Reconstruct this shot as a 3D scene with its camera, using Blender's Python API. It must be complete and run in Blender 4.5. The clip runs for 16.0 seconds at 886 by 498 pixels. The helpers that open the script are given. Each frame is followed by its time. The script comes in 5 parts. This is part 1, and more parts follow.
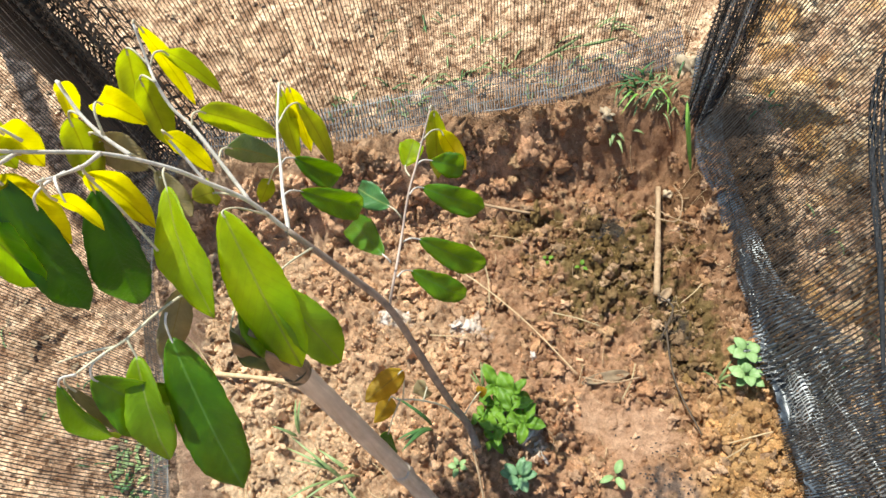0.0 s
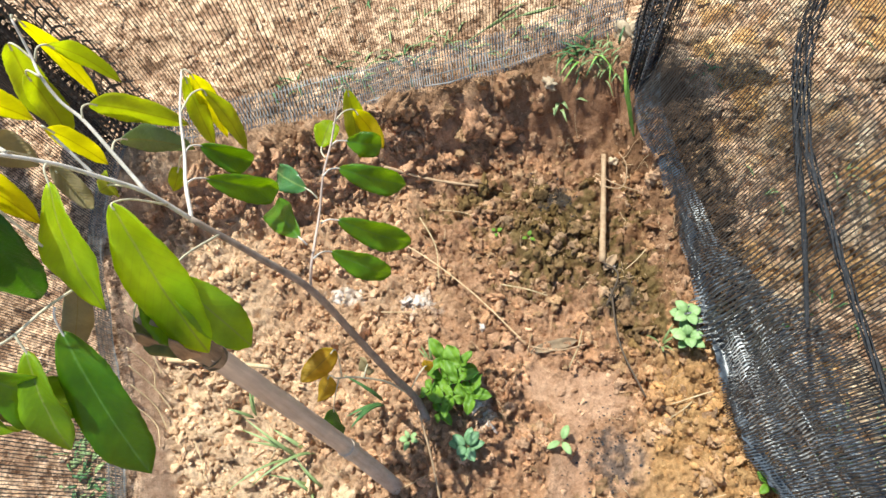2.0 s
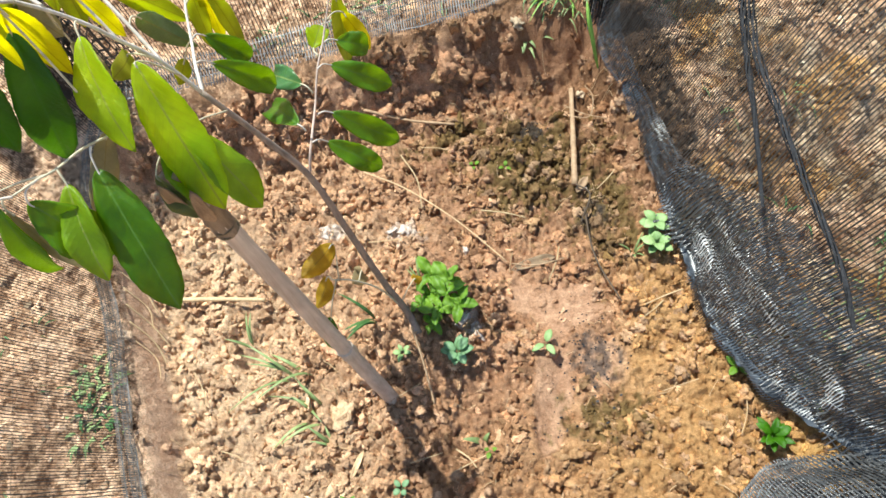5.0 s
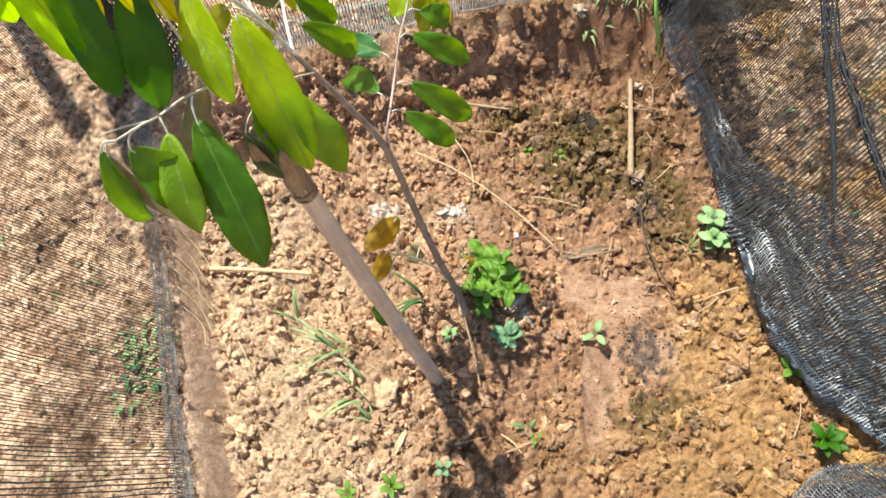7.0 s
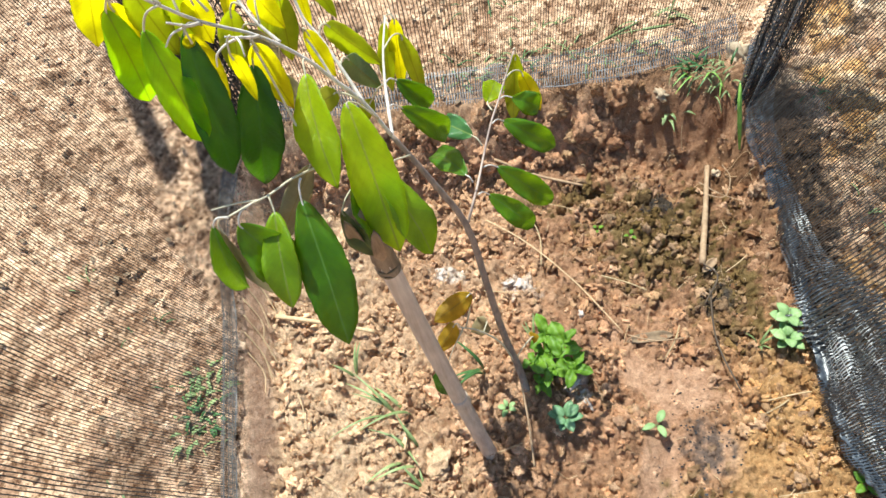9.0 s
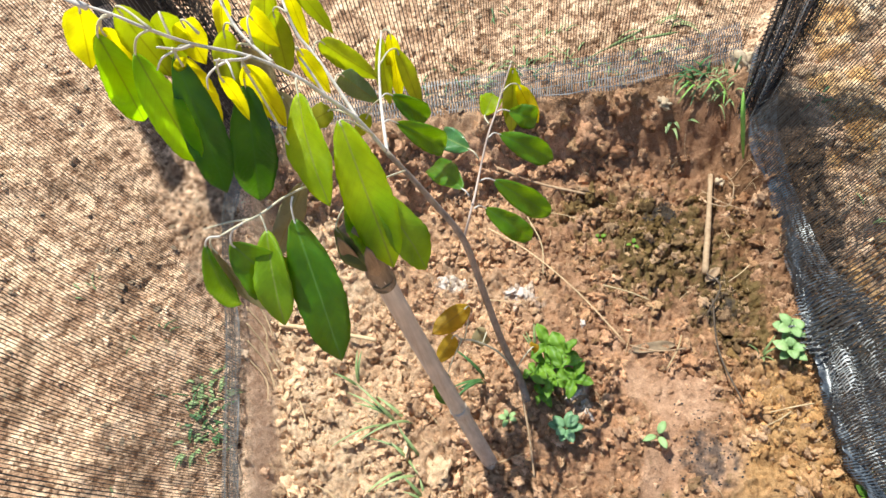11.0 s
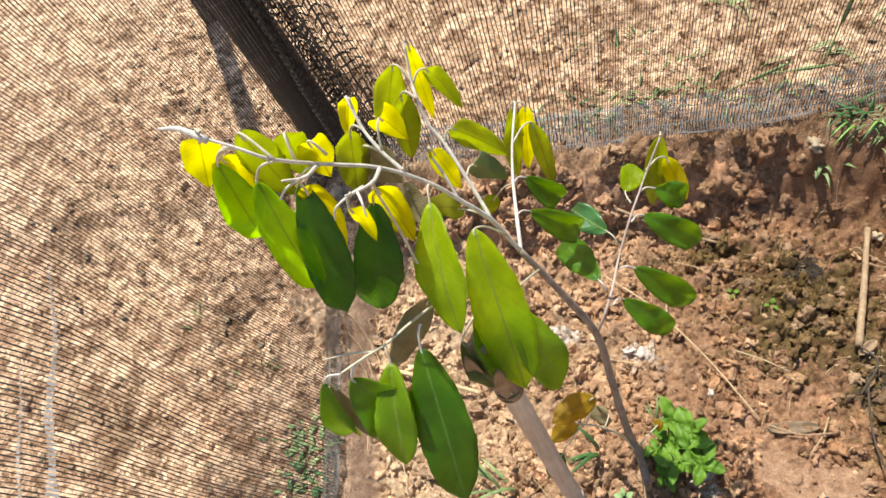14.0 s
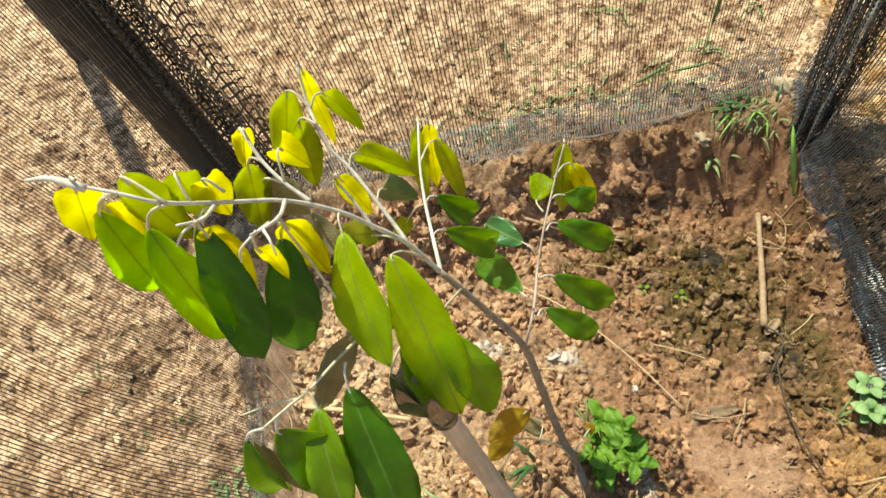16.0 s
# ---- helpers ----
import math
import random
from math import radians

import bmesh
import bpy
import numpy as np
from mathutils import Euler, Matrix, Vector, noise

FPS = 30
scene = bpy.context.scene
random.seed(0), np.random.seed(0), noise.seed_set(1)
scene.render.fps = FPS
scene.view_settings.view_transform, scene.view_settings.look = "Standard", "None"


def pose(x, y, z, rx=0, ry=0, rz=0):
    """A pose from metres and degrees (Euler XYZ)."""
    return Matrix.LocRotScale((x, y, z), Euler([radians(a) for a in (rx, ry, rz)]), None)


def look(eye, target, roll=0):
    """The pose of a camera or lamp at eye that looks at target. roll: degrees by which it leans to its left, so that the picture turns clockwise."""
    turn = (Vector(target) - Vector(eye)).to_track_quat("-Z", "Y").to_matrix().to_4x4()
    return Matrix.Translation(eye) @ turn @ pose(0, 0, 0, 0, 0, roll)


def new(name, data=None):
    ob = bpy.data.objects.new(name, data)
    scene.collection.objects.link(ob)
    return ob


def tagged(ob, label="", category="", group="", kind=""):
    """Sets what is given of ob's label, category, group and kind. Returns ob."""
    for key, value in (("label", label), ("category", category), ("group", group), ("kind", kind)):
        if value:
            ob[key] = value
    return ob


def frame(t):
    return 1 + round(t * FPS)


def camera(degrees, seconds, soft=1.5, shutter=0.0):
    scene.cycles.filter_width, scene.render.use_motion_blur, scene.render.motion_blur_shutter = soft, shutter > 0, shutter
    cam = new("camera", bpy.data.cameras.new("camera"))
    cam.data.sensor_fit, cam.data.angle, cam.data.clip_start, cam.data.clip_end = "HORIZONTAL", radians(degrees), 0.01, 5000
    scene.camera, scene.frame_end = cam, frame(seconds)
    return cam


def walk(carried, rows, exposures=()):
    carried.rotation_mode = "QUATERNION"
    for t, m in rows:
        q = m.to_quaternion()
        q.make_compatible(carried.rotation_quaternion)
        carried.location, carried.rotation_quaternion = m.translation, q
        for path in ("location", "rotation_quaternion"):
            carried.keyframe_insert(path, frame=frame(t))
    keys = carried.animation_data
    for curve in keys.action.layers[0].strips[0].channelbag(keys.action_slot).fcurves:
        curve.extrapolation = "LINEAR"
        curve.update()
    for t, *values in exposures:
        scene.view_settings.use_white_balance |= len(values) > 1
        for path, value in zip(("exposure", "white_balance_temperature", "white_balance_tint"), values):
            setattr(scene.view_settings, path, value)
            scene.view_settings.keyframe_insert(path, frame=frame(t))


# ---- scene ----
cam = camera(66.8, 16.0)
PATH = [
    (0, (0.175, -0.203, 1.096), (-0.09, 0.849, -0.584), -16.6),
    (0.5, (0.189, -0.195, 1.089), (-0.023, 0.84, -0.609), -15.1),
    (1, (0.21, -0.186, 1.087), (0.003, 0.835, -0.62), -16.1),
    (1.5, (0.236, -0.191, 1.093), (0.009, 0.824, -0.616), -17.2),
    (2, (0.257, -0.204, 1.091), (0.006, 0.779, -0.632), -19.4),
    (2.5, (0.252, -0.225, 1.091), (0.105, 0.787, -0.628), -15.6),
    (3, (0.237, -0.254, 1.09), (0.166, 0.75, -0.638), -13.9),
    (3.5, (0.231, -0.296, 1.094), (0.158, 0.709, -0.634), -14.3),
    (4, (0.23, -0.329, 1.086), (0.122, 0.662, -0.648), -15.8),
    (6.5, (0.178, -0.372, 1.078), (-0.024, 0.629, -0.642), -17.6),
    (7, (0.151, -0.371, 1.074), (-0.055, 0.613, -0.655), -16.5),
    (7.5, (0.119, -0.373, 1.073), (-0.108, 0.629, -0.643), -15.8),
    (8, (0.108, -0.364, 1.089), (-0.157, 0.713, -0.575), -15.3),
    (8.5, (0.111, -0.354, 1.105), (-0.198, 0.758, -0.529), -15.3),
    (9, (0.122, -0.343, 1.108), (-0.216, 0.757, -0.527), -15.8),
    (11.5, (0.14, -0.322, 1.116), (-0.255, 0.777, -0.508), -17.9),
    (12, (0.13, -0.3, 1.115), (-0.356, 0.723, -0.533), -20.8),
    (12.5, (0.116, -0.254, 1.125), (-0.545, 0.72, -0.492), -23.7),
    (13, (0.113, -0.216, 1.129), (-0.578, 0.759, -0.474), -27.1),
    (13.5, (0.099, -0.195, 1.131), (-0.56, 0.825, -0.458), -27.7),
    (14, (0.08, -0.195, 1.125), (-0.541, 0.831, -0.476), -25.0),
    (14.5, (0.077, -0.191, 1.13), (-0.573, 0.841, -0.455), -26.6),
    (15, (0.075, -0.181, 1.129), (-0.533, 0.867, -0.462), -26.2),
    (15.5, (0.074, -0.178, 1.124), (-0.445, 0.893, -0.484), -24.8),
    (16, (0.067, -0.179, 1.109), (-0.291, 0.924, -0.521), -20.3),
]
walk(cam, [(t, look(eye, target, roll)) for t, eye, target, roll in PATH], [(0, 0.60, 6400, -1), (3, 0.72, 6200, -1), (7, 0.72, 6350, 0), (9, 0.67, 6150, -1), (11.5, 0.64, 6300, 2), (13, 0.50, 6400, 4), (14.5, 0.43, 6600, 1), (15.5, 0.37, 6850, -5), (16, 0.40, 7050, -9)])

# ---- light ----
SUN_FROM = Vector((-0.22, 0.33, 1.0)).normalized()
world = bpy.data.worlds.new("sky")
scene.world = world
world.use_nodes = True
wn = world.node_tree
sky = wn.nodes.new("ShaderNodeTexSky")
sky.sky_type = "NISHITA"
sky.sun_disc = False
sky.sun_elevation = math.asin(SUN_FROM.z)
sky.sun_rotation = math.atan2(SUN_FROM.x, SUN_FROM.y)
wn.links.new(sky.outputs["Color"], wn.nodes["Background"].inputs["Color"])
wn.nodes["Background"].inputs["Strength"].default_value = 0.12
sun_data = bpy.data.lights.new("sun", "SUN")
sun_data.energy, sun_data.angle, sun_data.color = 5.0, radians(0.55), (1.0, 0.96, 0.90)
sun = new("sun", sun_data)
sun.matrix_world = look(SUN_FROM * 20, (0, 0, 0))


# ---- materials ----
def material(name):
    m = bpy.data.materials.new(name)
    m.use_nodes = True
    nt = m.node_tree
    return m, nt, nt.nodes["Principled BSDF"], nt.links.new


def noise_tex(nt, scale, detail=5.0, rough=0.6, vector=None):
    n = nt.nodes.new("ShaderNodeTexNoise")
    n.inputs["Scale"].default_value, n.inputs["Detail"].default_value, n.inputs["Roughness"].default_value = scale, detail, rough
    if vector is not None:
        nt.links.new(vector, n.inputs["Vector"])
    return n


def ramp(nt, source, stops):
    r = nt.nodes.new("ShaderNodeValToRGB")
    e = r.color_ramp.elements
    while len(e) < len(stops):
        e.new(0.5)
    for el, (pos, col) in zip(e, stops):
        el.position, el.color = pos, (*col, 1) if len(col) == 3 else col
    nt.links.new(source, r.inputs["Fac"])
    return r


def mix(nt, kind, fac, a, b):
    m = nt.nodes.new("ShaderNodeMix")
    m.data_type, m.blend_type = "RGBA", kind
    for sock, v in ((m.inputs["Factor"], fac), (m.inputs["A"], a), (m.inputs["B"], b)):
        if isinstance(v, (int, float)):
            sock.default_value = v
        elif isinstance(v, tuple):
            sock.default_value = (*v, 1)
        else:
            nt.links.new(v, sock)
    return m.outputs["Result"]


def bump(nt, bsdf, height, strength, distance):
    b = nt.nodes.new("ShaderNodeBump")
    b.inputs["Strength"].default_value, b.inputs["Distance"].default_value = strength, distance
    nt.links.new(height, b.inputs["Height"])
    nt.links.new(b.outputs["Normal"], bsdf.inputs["Normal"])
    return b


def soil_material(name, island):
    m, nt, bsdf, link = material(name)
    col = nt.nodes.new("ShaderNodeAttribute")
    col.attribute_name = "earth"
    geo = nt.nodes.new("ShaderNodeNewGeometry")
    fine = noise_tex(nt, 300, 7, 0.75, geo.outputs["Position"])
    mid = noise_tex(nt, 70, 5, 0.65, geo.outputs["Position"])
    big = noise_tex(nt, 14, 4, 0.6, geo.outputs["Position"])
    c = mix(nt, "MULTIPLY", 1.0, col.outputs["Color"], ramp(nt, fine.outputs["Fac"], [(0.3, (0.72, 0.68, 0.64)), (0.7, (1.22, 1.2, 1.18))]).outputs["Color"])
    c = mix(nt, "MULTIPLY", 1.0, c, ramp(nt, mid.outputs["Fac"], [(0.28, (0.70, 0.62, 0.56)), (0.70, (1.22, 1.22, 1.22))]).outputs["Color"])
    c = mix(nt, "MULTIPLY", 0.8, c, ramp(nt, big.outputs["Fac"], [(0.3, (0.85, 0.78, 0.72)), (0.7, (1.1, 1.1, 1.08))]).outputs["Color"])
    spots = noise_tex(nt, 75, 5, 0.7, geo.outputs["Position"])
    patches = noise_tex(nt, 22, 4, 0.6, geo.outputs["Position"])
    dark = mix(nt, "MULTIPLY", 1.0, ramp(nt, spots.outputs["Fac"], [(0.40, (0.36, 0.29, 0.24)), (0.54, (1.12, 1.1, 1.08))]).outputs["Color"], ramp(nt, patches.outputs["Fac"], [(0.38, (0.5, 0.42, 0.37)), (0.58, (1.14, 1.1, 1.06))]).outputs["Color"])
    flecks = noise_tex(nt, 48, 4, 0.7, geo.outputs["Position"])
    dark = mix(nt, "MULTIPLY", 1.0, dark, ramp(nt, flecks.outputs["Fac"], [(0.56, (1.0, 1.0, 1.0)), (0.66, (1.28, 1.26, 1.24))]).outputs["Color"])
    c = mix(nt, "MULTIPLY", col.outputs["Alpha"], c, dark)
    if island:
        c = mix(nt, "MULTIPLY", 1.0, c, ramp(nt, geo.outputs["Random Per Island"], [(0.0, (0.82, 0.76, 0.7)), (1.0, (1.2, 1.17, 1.12))]).outputs["Color"])
    link(c, bsdf.inputs["Base Color"])
    bsdf.inputs["Roughness"].default_value = 0.95
    bsdf.inputs["Specular IOR Level"].default_value = 0.15
    b1 = bump(nt, bsdf, mid.outputs["Fac"], 0.9, 0.010)
    b2 = nt.nodes.new("ShaderNodeBump")
    b2.inputs["Strength"].default_value, b2.inputs["Distance"].default_value = 1.0, 0.0045
    link(fine.outputs["Fac"], b2.inputs["Height"])
    link(b1.outputs["Normal"], b2.inputs["Normal"])
    link(b2.outputs["Normal"], bsdf.inputs["Normal"])
    return m


SOIL = soil_material("clay_soil", False)
CLOD = soil_material("clay_clods", True)


def plain(name, a, b, scale, rough=0.8, stretch=(1, 1, 1), metal=0.0, spec=0.5, relief=0.3, depth=0.001, rand=0.0):
    m, nt, bsdf, link = material(name)
    tc = nt.nodes.new("ShaderNodeTexCoord")
    mp = nt.nodes.new("ShaderNodeMapping")
    mp.inputs["Scale"].default_value = stretch
    link(tc.outputs["Object"], mp.inputs["Vector"])
    n = noise_tex(nt, scale, 6, 0.65, mp.outputs["Vector"])
    n2 = noise_tex(nt, scale * 0.18, 3, 0.5, tc.outputs["Object"])
    c = ramp(nt, n.outputs["Fac"], [(0.3, a), (0.7, b)]).outputs["Color"]
    c = mix(nt, "MULTIPLY", 0.6, c, ramp(nt, n2.outputs["Fac"], [(0.3, (0.7, 0.7, 0.7)), (0.7, (1.15, 1.15, 1.15))]).outputs["Color"])
    if rand:
        oi = nt.nodes.new("ShaderNodeObjectInfo")
        c = mix(nt, "MULTIPLY", rand, c, ramp(nt, oi.outputs["Random"], [(0, (0.7, 0.75, 0.7)), (1, (1.25, 1.2, 1.2))]).outputs["Color"])
    link(c, bsdf.inputs["Base Color"])
    bsdf.inputs["Roughness"].default_value = rough
    bsdf.inputs["Metallic"].default_value = metal
    bsdf.inputs["Specular IOR Level"].default_value = spec
    bump(nt, bsdf, n.outputs["Fac"], relief, depth)
    return m


def leaf_material(name, a, b, through_col, share, rough, spec, rib, veins=0.22):
    """Leaf surface with a midrib and side veins from its UV map, partly letting light through."""
    m, nt, bsdf, link = material(name)
    uv = nt.nodes.new("ShaderNodeUVMap")
    sep = nt.nodes.new("ShaderNodeSeparateXYZ")
    link(uv.outputs["UV"], sep.inputs["Vector"])

    def calc(op, x, y):
        n = nt.nodes.new("ShaderNodeMath")
        n.operation = op
        for s, v in zip(n.inputs, (x, y)):
            if isinstance(v, (int, float)):
                s.default_value = v
            else:
                link(v, s)
        return n.outputs[0]

    side = calc("ABSOLUTE", calc("SUBTRACT", sep.outputs["X"], 0.5), 0)
    ribbed = ramp(nt, side, [(0.004, (1, 1, 1)), (0.030, (0, 0, 0))]).outputs["Color"]
    wave = calc("SINE", calc("MULTIPLY", calc("SUBTRACT", sep.outputs["Y"], calc("MULTIPLY", side, 0.45)), 88.0), 0)
    vein = ramp(nt, wave, [(0.80, (0, 0, 0)), (1.0, (1, 1, 1))]).outputs["Color"]
    tc = nt.nodes.new("ShaderNodeTexCoord")
    n = noise_tex(nt, 45, 4, 0.6, tc.outputs["Object"])
    n2 = noise_tex(nt, 320, 3, 0.6, tc.outputs["Object"])
    c = ramp(nt, n.outputs["Fac"], [(0.3, a), (0.7, b)]).outputs["Color"]
    c = mix(nt, "MULTIPLY", 0.4, c, ramp(nt, n2.outputs["Fac"], [(0.35, (0.75, 0.75, 0.7)), (0.7, (1.2, 1.2, 1.1))]).outputs["Color"])
    oi = nt.nodes.new("ShaderNodeObjectInfo")
    c = mix(nt, "MULTIPLY", 0.5, c, ramp(nt, oi.outputs["Random"], [(0, (0.7, 0.78, 0.7)), (1, (1.25, 1.18, 1.2))]).outputs["Color"])
    c = mix(nt, "MIX", calc("MULTIPLY", vein, 0.18 * veins), c, rib)
    c = mix(nt, "MIX", calc("MULTIPLY", ribbed, 0.55), c, rib)
    link(c, bsdf.inputs["Base Color"])
    bsdf.inputs["Roughness"].default_value = rough
    bsdf.inputs["Specular IOR Level"].default_value = spec
    hgt = calc("ADD", calc("MULTIPLY", wave, 0.22 * veins), calc("ADD", calc("MULTIPLY", n2.outputs["Fac"], 0.5), n.outputs["Fac"]))
    bump(nt, bsdf, hgt, 0.6, 0.0020)
    tr = nt.nodes.new("ShaderNodeBsdfTranslucent")
    tcol = mix(nt, "MULTIPLY", 0.5, through_col, ramp(nt, n.outputs["Fac"], [(0.3, (0.75, 0.75, 0.7)), (0.7, (1.1, 1.1, 1.1))]).outputs["Color"])
    tcol = mix(nt, "MULTIPLY", calc("MULTIPLY", ribbed, 0.6), tcol, (0.5, 0.42, 0.25))
    tcol = mix(nt, "MULTIPLY", calc("MULTIPLY", vein, 0.14), tcol, (0.6, 0.55, 0.35))
    blotch = noise_tex(nt, 22, 2, 0.5, tc.outputs["Object"])
    tcol = mix(nt, "MULTIPLY", 1.0, tcol, ramp(nt, blotch.outputs["Fac"], [(0.36, (0.76, 0.78, 0.7)), (0.6, (1.0, 1.0, 1.0))]).outputs["Color"])
    link(tcol, tr.inputs["Color"])
    sh = nt.nodes.new("ShaderNodeMixShader")
    sh.inputs["Fac"].default_value = share
    link(bsdf.outputs[0], sh.inputs[1])
    link(tr.outputs[0], sh.inputs[2])
    link(sh.outputs[0], nt.nodes["Material Output"].inputs["Surface"])
    return m


RIB = (0.45, 0.5, 0.14)
TOPS = {
    "dark": leaf_material("leaf_top_dark_green", (0.030, 0.100, 0.003), (0.062, 0.175, 0.005), (0.45, 0.72, 0.01), 0.40, 0.40, 0.32, (0.17, 0.32, 0.06)),
    # same foliage: shade is in this one's colour, sunlight in the next
    "shaded": leaf_material("leaf_top_shaded_green", (0.007, 0.055, 0.004), (0.015, 0.090, 0.007), (0.22, 0.55, 0.01), 0.28, 0.40, 0.28, (0.06, 0.2, 0.03)),
    "mid": leaf_material("leaf_top_sunlit_green", (0.11, 0.28, 0.008), (0.18, 0.40, 0.012), (0.62, 0.96, 0.015), 0.82, 0.35, 0.5, RIB),
    "light": leaf_material("leaf_top_light_green", (0.21, 0.33, 0.004), (0.31, 0.45, 0.008), (0.76, 1.0, 0.012), 0.70, 0.42, 0.42, RIB),
    "fresh": leaf_material("leaf_top_fresh_green", (0.125, 0.235, 0.004), (0.20, 0.34, 0.008), (0.62, 0.88, 0.010), 0.54, 0.42, 0.45, RIB),
    "young": leaf_material("leaf_top_young_green", (0.12, 0.26, 0.02), (0.2, 0.36, 0.03), (1.0, 0.95, 0.03), 0.84, 0.35, 0.5, RIB),
    "old": leaf_material("leaf_top_olive_green", (0.06, 0.16, 0.02), (0.10, 0.22, 0.03), (0.74, 0.82, 0.03), 0.70, 0.38, 0.5, RIB),
    "dull": leaf_material("leaf_top_bronze_green", (0.09, 0.12, 0.04), (0.14, 0.17, 0.05), (0.4, 0.36, 0.1), 0.3, 0.5, 0.4, RIB),
    "dull_top": leaf_material("leaf_top_grey_green", (0.05, 0.15, 0.04), (0.08, 0.20, 0.06), (0.35, 0.55, 0.06), 0.3, 0.28, 0.7, RIB),
    "amber": leaf_material("leaf_top_amber_green", (0.16, 0.17, 0.02), (0.26, 0.25, 0.03), (0.9, 0.66, 0.03), 0.55, 0.4, 0.5, RIB),
    "weed": leaf_material("weed_leaf_top", (0.10, 0.21, 0.016), (0.23, 0.37, 0.04), (0.5, 0.78, 0.05), 0.35, 0.45, 0.35, (0.3, 0.5, 0.15)),
    "pale": leaf_material("pale_weed_leaf_top", (0.26, 0.41, 0.15), (0.43, 0.57, 0.26), (0.55, 0.75, 0.25), 0.3, 0.45, 0.4, (0.6, 0.7, 0.4)),
    "blue": leaf_material("blue_green_weed_leaf_top", (0.12, 0.25, 0.11), (0.26, 0.40, 0.21), (0.3, 0.5, 0.18), 0.25, 0.4, 0.4, (0.3, 0.5, 0.3)),
}
BRONZE = (0.42, 0.30, 0.07)
UNDERS = {
    "gold": leaf_material("leaf_underside_golden", (0.38, 0.27, 0.02), (0.52, 0.40, 0.04), (1.0, 0.90, 0.04), 0.86, 0.6, 0.25, BRONZE, 0.45),
    "lime": leaf_material("leaf_underside_lime", (0.26, 0.34, 0.03), (0.36, 0.46, 0.05), (0.95, 1.0, 0.08), 0.90, 0.6, 0.25, BRONZE, 0.45),
    "olive": leaf_material("leaf_underside_olive", (0.20, 0.17, 0.025), (0.30, 0.26, 0.04), (0.82, 0.84, 0.06), 0.70, 0.6, 0.25, BRONZE, 0.45),
    "brown": leaf_material("leaf_underside_bronze_brown", (0.32, 0.25, 0.14), (0.44, 0.35, 0.20), (0.7, 0.55, 0.25), 0.40, 0.7, 0.2, BRONZE, 0.35),
    "amber": leaf_material("leaf_underside_amber", (0.34, 0.20, 0.02), (0.50, 0.33, 0.03), (0.95, 0.66, 0.03), 0.55, 0.55, 0.3, BRONZE, 0.45),
    "grey": leaf_material("leaf_underside_grey_green", (0.15, 0.20, 0.09), (0.24, 0.29, 0.15), (0.5, 0.6, 0.12), 0.3, 0.6, 0.3, BRONZE, 0.4),
    "weed": leaf_material("weed_leaf_underside", (0.14, 0.3, 0.08), (0.2, 0.4, 0.12), (0.4, 0.75, 0.12), 0.4, 0.6, 0.3, (0.3, 0.5, 0.2)),
}
UNDER_OF = {"fresh": "olive", "amber": "amber", "dark": "olive", "mid": "lime", "light": "lime", "young": "gold", "old": "olive", "dull": "brown", "dull_top": "grey", "shaded": "olive", "weed": "weed", "pale": "weed", "blue": "weed"}
BARK = plain("sapling_bark_grey_brown", (0.20, 0.145, 0.11), (0.38, 0.29, 0.23), 160, 0.8, (1, 1, 0.3), relief=0.5)
TWIG = plain("young_twig_pale_scurfy", (0.48, 0.41, 0.35), (0.74, 0.67, 0.59), 220, 0.7, (1, 1, 0.4), relief=0.4)
SHOOT = plain("slender_twig_pinkish_brown", (0.36, 0.26, 0.21), (0.56, 0.43, 0.36), 220, 0.7, (1, 1, 0.4), relief=0.4)
PETIOLE = plain("petiole_pale_bronze", (0.44, 0.38, 0.25), (0.66, 0.59, 0.43), 260, 0.65)
STAKE = plain("weathered_stake_wood", (0.50, 0.365, 0.265), (0.75, 0.60, 0.465), 120, 0.75, (1, 1, 0.08), relief=0.35)
TIE = plain("tie_brown_fibre", (0.16, 0.10, 0.05), (0.34, 0.23, 0.12), 300, 0.85, (1, 1, 3), relief=0.8)
STRAW = plain("dry_straw", (0.42, 0.29, 0.15), (0.68, 0.50, 0.30), 160, 0.8, rand=0.5)
STICK = plain("dry_stick", (0.27, 0.16, 0.085), (0.48, 0.33, 0.20), 120, 0.8, (1, 1, 0.2), relief=0.5)
DARKTWIG = plain("dark_rotten_twig", (0.05, 0.035, 0.025), (0.12, 0.08, 0.05), 160, 0.85)
STRAND = plain("black_net_plastic", (0.016, 0.013, 0.012), (0.070, 0.058, 0.050), 500, 0.45, spec=0.30)
# grey mottling stands in for glints on the slack plastic
SLACK = plain("glint_mottled_black_net_plastic", (0.006, 0.006, 0.007), (0.095, 0.095, 0.097), 75, 0.25, spec=0.5, relief=0.9, depth=0.004)
# pale blotches are glints put into the base colour
PAINTED_GLINT = plain("glint_painted_net_plastic", (0.016, 0.017, 0.020), (0.78, 0.77, 0.75), 34, 0.18, spec=1.0, relief=1.0, depth=0.004)
# the plastic's bluish sheen is put into this base colour
BLUESHEEN = plain("sheen_blue_grey_net_plastic", (0.008, 0.010, 0.014), (0.13, 0.15, 0.18), 22, 0.32, spec=0.5, relief=0.7, depth=0.003)
SCALLOP = plain("dusty_knitted_net", (0.012, 0.011, 0.010), (0.15, 0.135, 0.12), 120, 0.45, spec=0.35)
DUSTY = plain("dusty_black_net_plastic", (0.05, 0.046, 0.044), (0.27, 0.245, 0.22), 90, 0.5, spec=0.5)
CREASE_LIGHT = plain("painted_crease_light", (0.30, 0.27, 0.25), (0.62, 0.57, 0.53), 60, 0.7)
